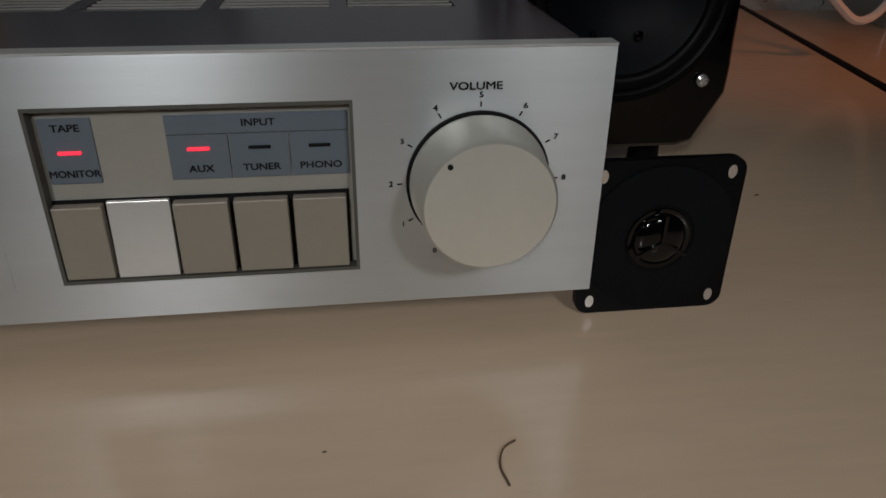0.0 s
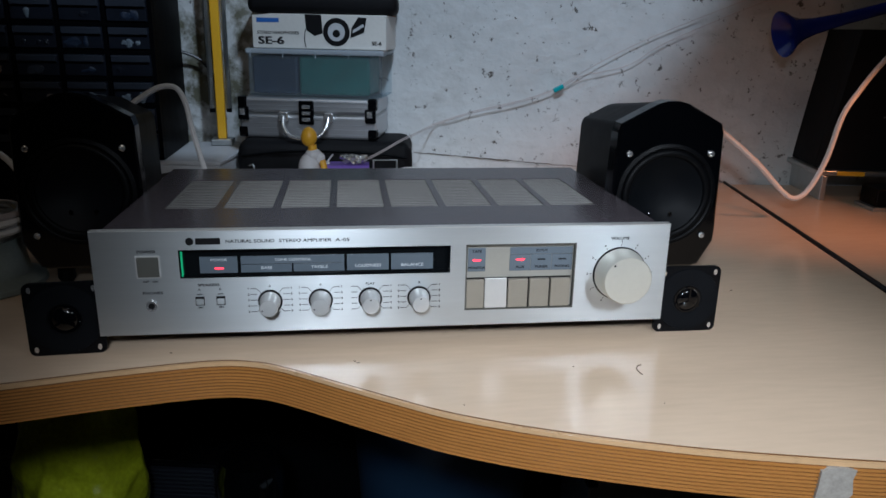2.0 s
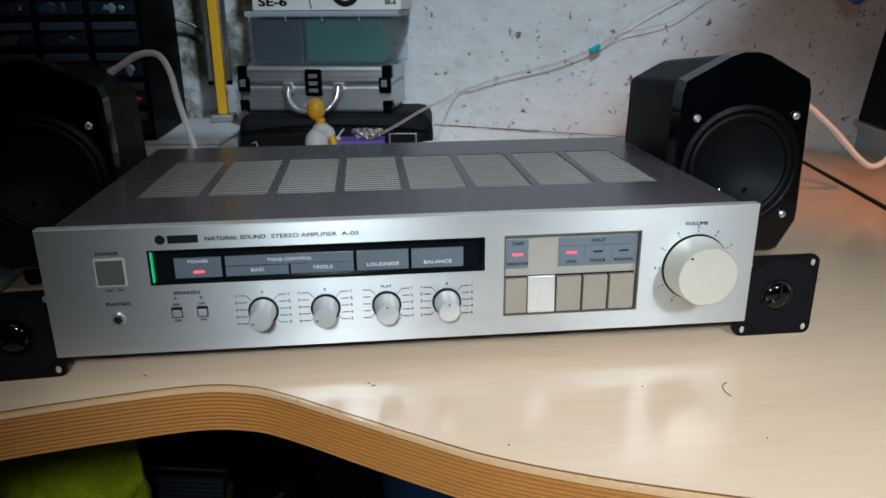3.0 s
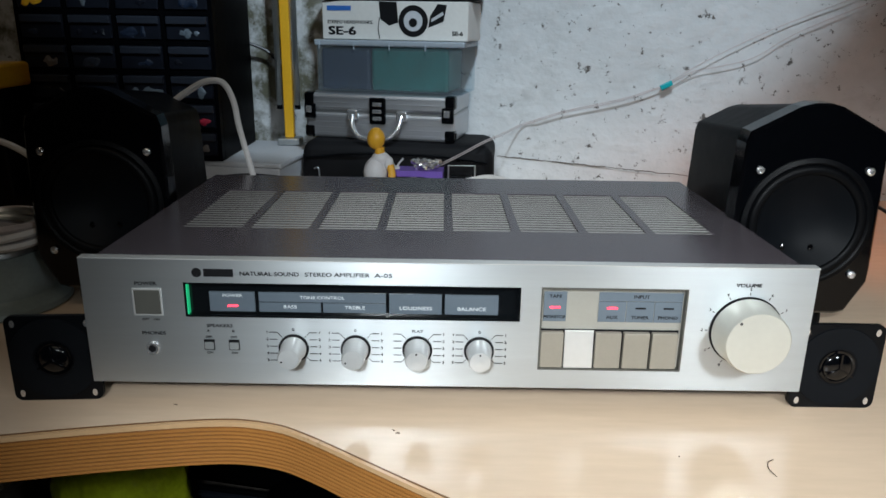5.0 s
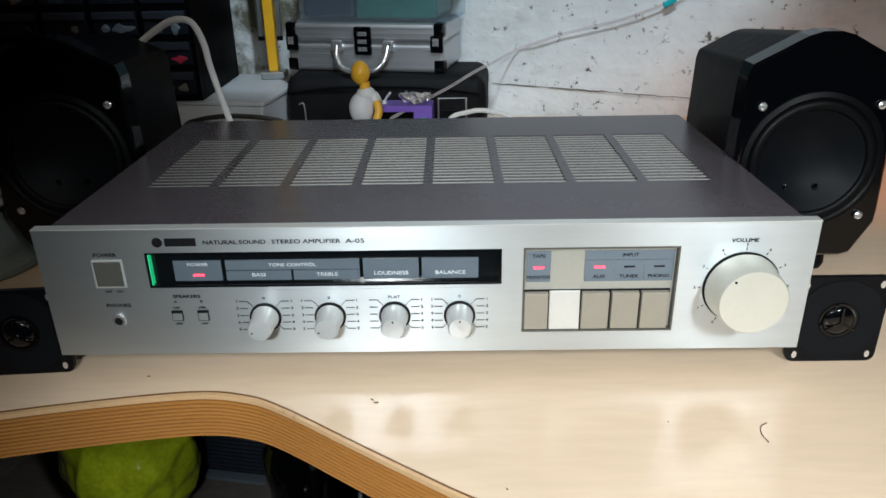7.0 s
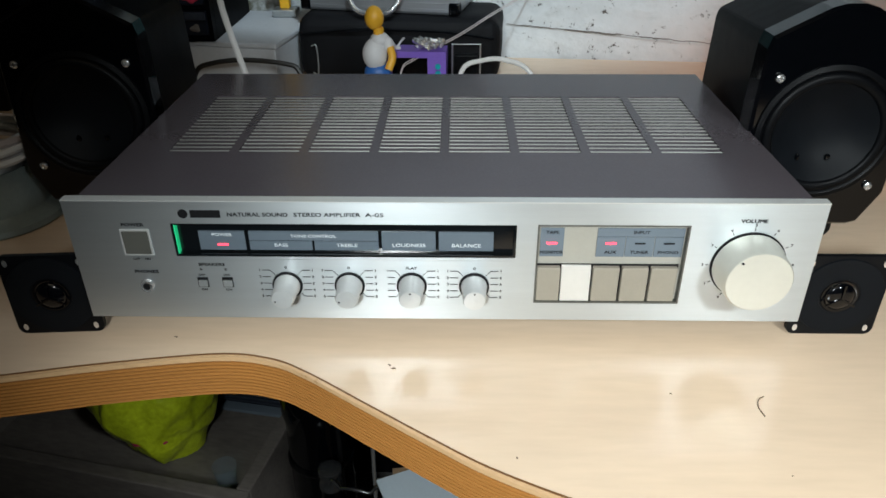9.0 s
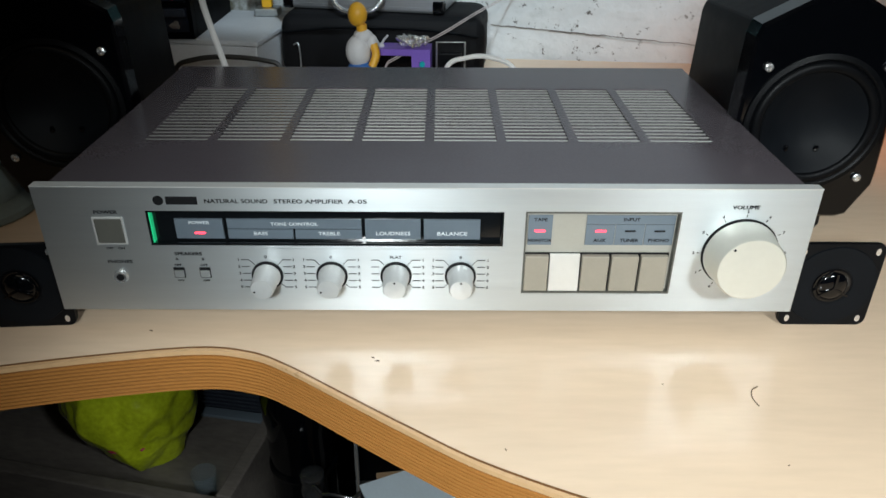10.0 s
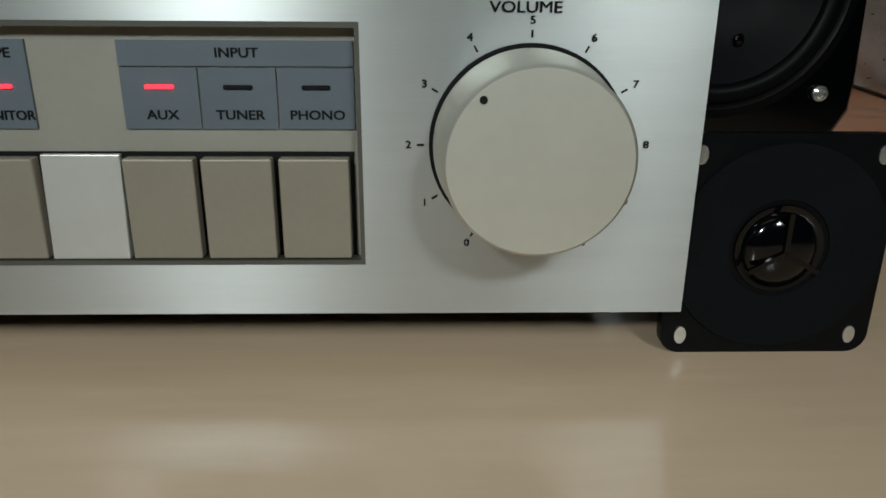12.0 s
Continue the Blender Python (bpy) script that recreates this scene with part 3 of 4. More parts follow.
    for t, x, z, hgt in (("POWER", -0.1294, 0.0716, 0.0019), ("TONE CONTROL", -0.0755, 0.0709, 0.0019), ("BASS", -0.0950, 0.0648, 0.0021), ("TREBLE", -0.0560, 0.0648, 0.0021),
                         ("LOUDNESS", -0.0195, 0.0650, 0.0022), ("BALANCE", 0.0142, 0.0650, 0.0022)):
        text_part(t, x, z, 0.0036, hgt, PALE, w)
    part("led", box_bm(-0.1325, -0.1262, 0.0031, 0.0038, 0.0646, 0.0657, 0.0003, 1), LED, w, "red power light")
    # selector panel
    p = part("selector_fascia", box_bm(pan[0], pan[1], 0.0044, 0.0058, pan[2], pan[3]), FASCIA, a, "beige grey selector panel")
    # the lining's dark grey stands for the shadow line round the sunk panel
    part("panel_lining", pierced_bm(*pan, [(pan[0] + 0.0010, pan[1] - 0.0010, pan[2] + 0.0010, pan[3] - 0.0012)], 0.0002, 0.0044), GREYKEY, a)
    part("label_plate", box_bm(0.0575, 0.0712, 0.0037, 0.0045, 0.0582, 0.0772), PLATE, p)
    part("label_plate", box_bm(0.0905, 0.1408, 0.0037, 0.0045, 0.0718, 0.0772), PLATE, p)
    for k in range(3):
        x0 = 0.0905 + k * 0.01690
        part("label_plate", box_bm(x0, x0 + 0.0165, 0.0037, 0.0045, 0.0582, 0.0714), PLATE, p)
    for t, x, z in (("TAPE", 0.0643, 0.0743), ("MONITOR", 0.0643, 0.0610), ("INPUT", 0.1158, 0.0745), ("AUX", 0.0988, 0.0612), ("TUNER", 0.1157, 0.0612), ("PHONO", 0.1326, 0.0612)):
        text_part(t, x, z, 0.0036, 0.0020, INK, p, wide=1.02 if t == "MONITOR" else 1.15)
    for x, mt in ((0.0643, LED), (0.0988, LED), (0.1157, INK), (0.1326, INK)):
        part("led", box_bm(x - 0.0031, x + 0.0031, 0.0030, 0.0038, 0.0669, 0.0678, 0.0002, 1), mt, p, "lit red indicator" if mt is LED else "unlit indicator")
    for x0, x1, mt, lab in ((0.0562, 0.0705, TAUPE, "taupe push button"), (0.0893, 0.1055, TAUPE, "taupe push button"), (0.1064, 0.1226, TAUPE, "taupe push button"), (0.1235, 0.1397, TAUPE, "taupe push button")):
        part("push_button", box_bm(x0 + 0.0003, x1 - 0.0003, 0.0004, 0.0040, pan[2] + 0.0014, 0.0521, 0.0004), mt, p, lab)
    # black backing paints the shade above and between the buttons
    part("button_shade", box_bm(0.0556, 0.1403, 0.0041, 0.0043, pan[2] + 0.0010, 0.0531), INK, p, "black sheet for the shade between the buttons")
    bm = box_bm(0.0711, 0.0886, 0.0008, 0.0040, pan[2] + 0.0012, 0.0527, 0.0003)
    for v in bm.verts:
        if v.co.y < 0.003 and v.co.z > 0.04:
            v.co.y += 0.0016
    part("blank_plate", bm, ALU_KNOB, p, "plain bright metal blank")
    # lower raised plate with scale marks
    part("knob_plate", box_bm(-0.1560, 0.0418, -0.0002, 0.0002, 0.0262, 0.0572), ALU, a, "thin raised knob plate")
    knob = None
    for i, x in enumerate((-0.0930, -0.0555, -0.0182, 0.0192)):
        # black disc on the plate stands for the shadow round the knob
        part("knob_gap_shade", lathe_bm([(0.0091, 0.0), (0.0091, 0.0012)], 32, Matrix.Translation((x, -0.0004, 0.0398)) @ FRONT), INK, a)
        if knob is None:
            prof = [(0.0078, 0.0005), (0.0078, 0.002), (0.0073, 0.0028), (0.0067, 0.0148), (0.0061, 0.0160), (0.0, 0.0163)]
            knob = part("knob", lathe_bm(prof, 40, FRONT, False), KNOBM, a, "satin aluminium knob", True)
            k = knob
            k.location = (x, -0.001, 0.0398)
        else:
            k = again(knob, (x, -0.001, 0.0398), a)
            tagged(k, "satin aluminium knob")
        ang = radians((200, 200, 90, 90)[i])
        part("pointer", lathe_bm([(0.0006, 0), (0.0006, 0.0003)], 10, Matrix.Translation((0.0046 * math.cos(ang), -0.0159, 0.0046 * math.sin(ang))) @ FRONT), INK, k)
        # scale: five ticks each side, joined by fine leaders
        for side in (-1, 1):
            for j in range(5):
                z = 0.0500 - j * 0.0046
                x0 = x + side * 0.0097
                part("tick", box_bm(min(x0, x0 + side * 0.0046), max(x0, x0 + side * 0.0046), -0.0007, -0.0004, z - 0.00018, z + 0.00018), INK, a)
                if j in (0, 4):
                    lead = tube_bm([(x0, -0.00055, z), (x + side * 0.0066, -0.00055, z + (-0.0034 if j == 0 else 0.0034))], 0.00018, 4, 1, False)
                    part("tick", lead, INK, a)
                if i != 2 or side > 0:
                    text_part(str(j + 1), x + side * 0.0158, z, -0.0006, 0.0016, INK, a)
        text_part("FLAT" if i == 2 else "0", x, 0.0518, -0.0006, 0.0017, INK, a)
    # volume
    V = (0.1788, 0.0555)
    # same black disc, painting the shadow round the volume knob
    part("knob_gap_shade", lathe_bm([(0.0217, 0.0), (0.0217, 0.001)], 56, Matrix.Translation((V[0], 0.0002, V[1])) @ FRONT), INK, a)
    vol = part("volume_knob", lathe_bm([(0.0208, 0.0005), (0.0208, 0.002), (0.0203, 0.003), (0.0193, 0.0177), (0.0185, 0.0188), (0.0, 0.0190)], 72, FRONT, False), VOL, a, "large champagne volume knob", True)
    vol.location = (V[0], -0.001, V[1])
    part("pointer", lathe_bm([(0.0008, 0), (0.0008, 0.0003)], 10, Matrix.Translation((-0.0115, -0.0189, 0.0125)) @ FRONT), INK, vol)
    text_part("VOLUME", V[0] - 0.0016, 0.0842, -0.0002, 0.0022, INK, a, wide=1.22)
    for d in range(11):
        ang = radians(240 - 30 * d)
        c, s_ = math.cos(ang), math.sin(ang)
        bm = box_bm(0.0228, 0.0243, -0.0003, 0.0, -0.0002, 0.0002)
        bmesh.ops.transform(bm, matrix=Matrix.Translation((V[0], 0, V[1])) @ Matrix.Rotation(-ang, 4, "Y"), verts=bm.verts)
        part("tick", bm, INK, a)
        text_part(str(d), V[0] + 0.0262 * c, V[1] + 0.0262 * s_, -0.0002, 0.0016, INK, a, wide=1.1)
    # power button, phones, speaker switches
    part("power_frame", pierced_bm(-0.1873, -0.1702, 0.0598, 0.0768, [(-0.1865, -0.1710, 0.0606, 0.0760)], -0.0008, 0.0), ALU_KNOB, a)
    part("power_button", box_bm(-0.1864, -0.1711, -0.0012, 0.0, 0.0607, 0.0759, 0.0004), GREYKEY, a, "square grey power button")
    text_part("POWER", -0.1792, 0.0798, -0.0002, 0.0021, INK, a)
    text_part("OFF    ON", -0.1780, 0.0570, -0.0002, 0.0013, INK, a)
    text_part("PHONES", -0.1772, 0.0481, -0.0002, 0.0021, INK, a)
    j = part("headphone_jack", lathe_bm([(0.0021, 0.0), (0.0023, 0.0017), (0.0036, 0.0019), (0.0044, 0.0)], 28, Matrix.Translation((-0.1785, 0, 0.0385)) @ FRONT, False), CHROME, a, "chrome headphone socket", True)
    part("socket", lathe_bm([(0.0022, 0.0), (0.0022, 0.0018)], 24, Matrix.Translation((-0.1785, 0, 0.0385)) @ FRONT), INK, j)
    text_part("SPEAKERS", -0.1370, 0.0537, -0.0007, 0.0020, INK, a)
    for x, n_ in ((-0.1440, "A"), (-0.1290, "B")):
        text_part(n_, x, 0.0503, -0.0007, 0.0015, INK, a)
        text_part("OFF", x, 0.0464, -0.0007, 0.0013, INK, a)
        text_part("ON", x, 0.0360, -0.0007, 0.0013, INK, a)
        part("slide_switch", box_bm(x - 0.0027, x + 0.0027, -0.0016, -0.0002, 0.0385, 0.0430, 0.0004), ALU, a)
        part("switch_gap", box_bm(x - 0.0032, x + 0.0032, -0.0006, -0.0001, 0.0378, 0.0446), INK, a)
    # maker's badge as plain shapes, then the printed line
    part("badge", lathe_bm([(0.0029, 0), (0.0029, 0.0003)], 28, Matrix.Translation((-0.1484, 0, 0.0872)) @ FRONT), INK, a, "round black badge")
    part("badge_bar", box_bm(-0.1442, -0.1268, -0.0003, 0.0, 0.0848, 0.0896), INK, a, "black badge bar")
    text_part("NATURAL SOUND", -0.1232, 0.0868, -0.0002, 0.0024, INK, a, "LEFT", 1.22)
    text_part("STEREO AMPLIFIER", -0.0848, 0.0868, -0.0002, 0.0024, INK, a, "LEFT", 1.33)
    text_part("A-05", -0.0437, 0.0868, -0.0002, 0.0024, INK, a, "LEFT", 1.55)


build_amplifier()


# ---- loudspeakers ----
def holed_bm(outline, c, r, y0, y1, chamfer):
    """A convex board in the x-z plane with a round hole about c and a chamfered front edge."""
    angles = {math.atan2(z - c[1], x - c[0]) for x, z in outline} | {math.pi * (2 * k / 64 - 1) + 1e-4 for k in range(64)}

    def reach(a):
        d = Vector((math.cos(a), math.sin(a)))
        best = 9.0
        for (xa, za), (xb, zb) in zip(outline, outline[1:] + outline[:1]):
            p, e = Vector((xa - c[0], za - c[1])), Vector((xb - xa, zb - za))
            det = d.x * -e.y + d.y * e.x
            if abs(det) < 1e-9:
                continue
            t = (p.x * -e.y + p.y * e.x) / det
            u = (d.x * p.y - d.y * p.x) / det
            if t > 0 and -1e-6 <= u <= 1 + 1e-6:
                best = min(best, t)
        return best

    bm = bmesh.new()
    rings = [[], [], [], [], []]
    for a in sorted(angles):
        ca, sa, f = math.cos(a), math.sin(a), reach(a)
        for ring, rad, y in zip(rings, (r, r, f - chamfer, f, f), (y1, y0, y0, y0 + chamfer, y1)):
            ring.append(bm.verts.new((c[0] + rad * ca, y, c[1] + rad * sa)))
    n = len(rings[0])
    for p, q in zip(rings, rings[1:] + rings[:1]):
        for k in range(n):
            bm.faces.new((p[k], p[(k + 1) % n], q[(k + 1) % n], q[k]))
    return bm


def build_speaker():
    s = thing("bookshelf_speaker", (0.2655, 0.119, DESK), label="glossy black faceted bookshelf speaker with bare woofer", category="speaker", group="pair of desk speakers")
    half = [(0.006, 0.1790), (0.015, 0.1765), (0.049, 0.1585), (0.0515, 0.150), (0.0545, 0.055), (0.0540, 0.045), (0.041, 0.0215), (0.034, 0.0195)]
    out = half + [(-x, z) for x, z in reversed(half)]
    c = (0, 0.0915)
    part("baffle", holed_bm(out, c, 0.0440, 0.0, 0.0195, 0.0022), BLACK_GLOSS, s, "glossy black front baffle")
    inner = [(c[0] + (x - c[0]) * 0.975, c[1] + (z - c[1]) * 0.975) for x, z in out]
    part("cabinet", prism_bm(inner, 0.020, 0.150, 0.80, (0.004, 0.105), 0.002), BLACK_VINYL, s)
    w = part("woofer", lathe_bm([(0.0485, 0.0), (0.0488, 0.0014), (0.0455, 0.0024), (0.0440, 0.0016), (0.0435, 0.0008)], 64, Matrix.Translation((0, 0, c[1])) @ FRONT, False), RUBBER, s, "round woofer frame", True)
    prof = [(0.0437, 0.0008)] + [(0.0400 + 0.0037 * math.cos(math.pi * k / 8), 0.0008 + 0.0028 * math.sin(math.pi * k / 8)) for k in range(1, 8)] + [(0.0363, 0.0008)]
    part("surround", lathe_bm(prof, 64, Matrix.Translation((0, 0, c[1])) @ FRONT, False), RUBBER, w, "rubber surround", True)
    part("cone", lathe_bm([(0.0363, 0.0010), (0.033, -0.0012), (0.026, -0.0065), (0.018, -0.0105), (0.009, -0.0130), (0.0, -0.0138)], 64, Matrix.Translation((0, 0, c[1])) @ FRONT, False), CONE, w, "smooth dark cone", True)
    for x in (-0.012, 0.010):
        part("lead_joint", blob_bm((x, 0.0072, c[1] - 0.021), (0.0022, 0.0012, 0.0028), 0.2, 300, 2), BLACK_GLOSS, w)
    for x in (-0.0400, 0.0400):
        for z in (c[1] - 0.0395, c[1] + 0.0395):
            part("screw", lathe_bm([(0.0030, 0.0), (0.0029, 0.0010), (0.0018, 0.0017), (0.0012, 0.0010), (0.0, 0.0010)], 16, Matrix.Translation((x, -0.0012, z)) @ FRONT, False), CHROME, s, "", True)
    for x in (-0.028, 0.028):
        for y in (0.025, 0.12):
            part("foot", lathe_bm([(0.006, 0.0), (0.008, 0.004), (0.007, 0.0235)], 16, Matrix.Translation((x, y, 0))), RUBBER, s)
    return s


spk = build_speaker()
copy_thing(spk, pose(-0.2725, 0.152, DESK, 0, 0, 3))


def rounded(w, h, r, n=5):
    out = []
    for cx, cz, a0 in ((w - r, h - r, 0), (-w + r, h - r, 90), (-w + r, -h + r, 180), (w - r, -h + r, 270)):
        for k in range(n + 1):
            a = radians(a0 + 90 * k / n)
            out.append((cx + r * math.cos(a), cz + r * math.sin(a)))
    return out


def build_tweeter():
    t = thing("tweeter", (0.2430, 0.0085, DESK), label="small square black dome tweeter standing on the desk", category="tweeter", group="pair of loose tweeters")
    H = 0.0283
    bm = prism_bm([(x, z + H) for x, z in rounded(0.0268, 0.0283, 0.005)], 0.0, 0.0032, 1.0, (0, H))
    part("flange", bm, BLACK_SATIN, t)
    part("faceplate", lathe_bm([(0.0265, 0.0), (0.0262, 0.0008), (0.0225, 0.0006), (0.0125, 0.0004), (0.0110, -0.0024)], 56, Matrix.Translation((0, 0, H)) @ FRONT, False), CONE, t, "round dished faceplate", True)
    part("throat", lathe_bm([(0.0112, 0.0002), (0.0110, 0.0006), (0.0095, 0.0006), (0.0088, 0.0002)], 40, Matrix.Translation((0, 0, H)) @ FRONT, False), BLACK_GLOSS, t, "", True)
    part("dome", lathe_bm([(0.0092 * math.cos(a), 0.0003 + 0.0034 * math.sin(a)) for a in [math.pi / 2 * k / 8 for k in range(9)]], 40, Matrix.Translation((0, 0, H)) @ FRONT, False), BLACK_GLOSS, t, "glossy dome", True)
    for k in range(3):
        bm = box_bm(-0.0006, 0.0006, -0.0044, -0.0034, 0.0, 0.0100)
        bmesh.ops.transform(bm, matrix=Matrix.Translation((0, 0, H)) @ Matrix.Rotation(radians(120 * k), 4, "Y"), verts=bm.verts)
        part("guard_bar", bm, BLACK_GLOSS, t)
    part("magnet", lathe_bm([(0.018, 0.0), (0.018, 0.016)], 32, Matrix.Translation((0, 0.0195, H)) @ FRONT), BLACK_SATIN, t)
    for x in (-0.0218, 0.0218):
        for z in (-0.0233, 0.0233):
            part("screw_hole", lathe_bm([(0.0019, 0.0), (0.0019, 0.0004)], 14, Matrix.Translation((x, 0, H + z)) @ FRONT @ Matrix.Diagonal((0.8, 1.25, 1, 1))), CHROME, t)
    return t


tw = build_tweeter()
copy_thing(tw, pose(-0.2420, 0.0035, DESK, 0, 0, 4))


# ---- things behind the amplifier ----
def build_case(name, loc, rz, W, D, H, label):
    c = thing(name, loc, rz, label, "case")
    h2 = H * 0.60
    part("base_shell", box_bm(-W, W, 0, D, 0, h2 - 0.0006, 0.004), CASE, c)
    part("lid", box_bm(-W, W, 0, D, h2 + 0.0006, H, 0.004), CASE, c)
    part("seam", box_bm(-W + 0.001, W - 0.001, 0.001, D - 0.001, h2 - 0.0007, h2 + 0.0007), STEEL, c)
    for z in [h2 * (k + 1) / 5 for k in range(4)] + [h2 + (H - h2) * (k + 1) / 4 for k in range(3)]:
        part("case_rib", box_bm(-W + 0.013, W - 0.013, -0.0005, 0.0002, z - 0.0007, z + 0.0007, 0.0003, 1), CASE, c)
    for sx in (-1, 1):
        for z0, z1 in ((0, 0.016), (H - 0.016, H)):
            part("corner_guard", box_bm(min(sx * (W + 0.0012), sx * (W - 0.013)), max(sx * (W + 0.0012), sx * (W - 0.013)), -0.0014, 0.014, z0 - (0.0 if z0 == 0 else 0), z1 + (0.0012 if z1 == H else 0), 0.003), BLACK_GLOSS, c)
        lx = sx * (W - 0.008)
        la = part("latch", box_bm(lx - 0.008, lx + 0.008, -0.005, -0.0005, h2 - 0.010, h2 + 0.010, 0.002), BLACK_GLOSS, c, "black latch")
        part("latch_plate", box_bm(lx - 0.005, lx + 0.003, -0.0068, -0.005, h2 - 0.002, h2 + 0.007, 0.0008), CHROME, la)
        part("handle_mount", box_bm(sx * 0.033 - 0.007, sx * 0.033 + 0.007, -0.009, -0.0005, h2 - 0.010, h2 + 0.004, 0.002), CHROME, c)
    part("lock", box_bm(-0.011, 0.011, -0.006, -0.0005, h2 - 0.014, h2 + 0.020, 0.002), BLACK_GLOSS, c, "black combination lock")
    for k in range(3):
        part("lock_wheel", box_bm(-0.006, 0.006, -0.0075, -0.0058, h2 - 0.009 + k * 0.009, h2 - 0.004 + k * 0.009, 0.0008), CHROME, c)
    part("handle", tube_bm([(-0.033, -0.007, h2 - 0.003), (-0.030, -0.016, h2 - 0.018), (-0.016, -0.022, h2 - 0.030), (0.016, -0.022, h2 - 0.030), (0.030, -0.016, h2 - 0.018), (0.033, -0.007, h2 - 0.003)], 0.0034, 10), CHROME, c, "chrome carrying handle", True)
    return c


def build_back_left():
    # white carton
    b = thing("white_box", (-0.262, 0.50, DESK), -9, "plain white cardboard box behind the amplifier", "box")
    part("box_body", box_bm(-0.058, 0.055, 0.0, 0.17, 0.0, 0.052, 0.0015), CARTON, b)
    part("box_lid", box_bm(-0.060, 0.057, -0.001, 0.171, 0.0525, 0.0585, 0.0015), CARTON, b)
    # soft black bag
    g = thing("black_bag", (-0.066, 0.53, DESK), -5, "slumped soft black fabric tool bag", "bag")
    bm = box_bm(-0.127, 0.125, 0, 0.12, 0, 0.080, 0.018, 4)
    bmesh.ops.subdivide_edges(bm, edges=bm.edges[:], cuts=3, use_grid_fill=True)
    for v in bm.verts:
        v.co += Vector((noise.noise(v.co * 30), noise.noise(v.co * 30 + Vector((5, 0, 0))), 0 if v.co.z > 0.07 or v.co.z < 0.004 else noise.noise(v.co * 25))) * 0.003
    part("bag_body", bm, BLACK_CLOTH, g, "", True)
    part("zip", tube_bm([(-0.120, -0.001, 0.058), (-0.05, -0.004, 0.066), (0.05, -0.004, 0.066), (0.118, -0.001, 0.058)], 0.0018, 6), BLACK_SATIN, g)
    part("strap_ring", tube_bm([(-0.107, -0.004, 0.012), (-0.100, -0.006, 0.012), (-0.100, -0.006, 0.045), (-0.107, -0.004, 0.045)], 0.0009, 6, 3), STEEL, g)
    build_case("aluminium_case", (-0.090, 0.556, DESK + 0.0805), -12, 0.101, 0.108, 0.058, "small aluminium flight case with black corners on the bag")
    # clear storage box
    s = thing("storage_box", (-0.078, 0.572, DESK + 0.1398), -13, "clear plastic storage box holding teal contents", "storage box")
    part("tub", pierced_bm(-0.098, 0.098, 0.0, 0.058, [], 0.0, 0.0016), CLEAR, s)
    part("tub_side", box_bm(0.0964, 0.098, 0.0018, 0.088, 0.0, 0.058), CLEAR, s)
    part("tub_side", box_bm(-0.098, -0.0964, 0.0018, 0.088, 0.0, 0.058), CLEAR, s)
    part("tub_floor", box_bm(-0.096, 0.096, 0.002, 0.088, 0.0, 0.0015), CLEAR, s)
    part("lid", box_bm(-0.101, 0.101, -0.003, 0.091, 0.0585, 0.066, 0.002), FROST, s, "frosted lid with clip rim")
    for x in (-0.094, -0.046, 0.002, 0.050):
        part("lid_rib", box_bm(x, x + 0.0012, -0.0042, -0.0032, 0.054, 0.0655), FROST, s)
    part("teal_content", box_bm(-0.024, 0.080, 0.003, 0.084, 0.0018, 0.0565, 0.004), TEAL_DARK, s, "dark teal pouch")
    part("navy_content", box_bm(-0.0945, -0.026, 0.004, 0.084, 0.0018, 0.0555, 0.004), NAVY, s, "navy packet")
    # headphone carton
    h = thing("headphone_box", (-0.071, 0.580, DESK + 0.2063), -13, "white printed stereo headphone carton", "box")
    part("carton", box_bm(-0.098, 0.098, 0, 0.085, 0, 0.048, 0.0012), GREYBOX, h)
    text_part("STEREO HEADPHONES", -0.091, 0.0215, -0.0002, 0.0042, INK, h, "LEFT", 1.0)
    text_part("SE-6", -0.0905, 0.0100, -0.0002, 0.0100, INK, h, "LEFT", 1.50, bold=2.2)
    part("printed_bar", box_bm(-0.091, -0.058, -0.0004, 0.0, 0.036, 0.042), BLUE, h, "blue printed bar")
    ph = part("printed_ear_cup", lathe_bm([(0.0195, 0), (0.0195, 0.0005)], 40, Matrix.Translation((0.026, 0, 0.024)) @ FRONT), INK, h, "printed black ear cup")
    part("printed_ring", lathe_bm([(0.0125, 0.0005), (0.0125, 0.0008)], 32, Matrix.Translation((0.026, 0, 0.024)) @ FRONT), CARTON, ph)
    part("printed_disc", lathe_bm([(0.0055, 0.0008), (0.0055, 0.0011)], 24, Matrix.Translation((0.026, 0, 0.022)) @ FRONT), INK, ph)
    part("printed_ear_cup", prism_bm([(-0.02, 0.0475), (-0.018, 0.026), (-0.006, 0.018), (0.006, 0.022), (0.004, 0.0475)], -0.0004, 0.0), INK, h)
    part("printed_slider", prism_bm([(0.046, 0.016), (0.066, 0.024), (0.070, 0.044), (0.058, 0.045), (0.048, 0.030)], -0.0004, 0.0), INK, h)
    part("printed_slider", prism_bm([(0.050, 0.023), (0.066, 0.032), (0.065, 0.036), (0.050, 0.027)], -0.0007, -0.0004), CARTON, h)
    text_part("SE-6", 0.084, 0.0090, -0.0002, 0.0050, INK, h, "CENTER", 1.1, bold=2.0)
    part("printed_cord", tube_bm([(-0.019, -0.0003, 0.028), (-0.021, -0.0003, 0.014), (-0.019, -0.0003, 0.002)], 0.0006, 5), INK, h)
    k = thing("black_pouch", (-0.066, 0.585, DESK + 0.2548), -6, "black fabric pouch on the headphone carton", "pouch")
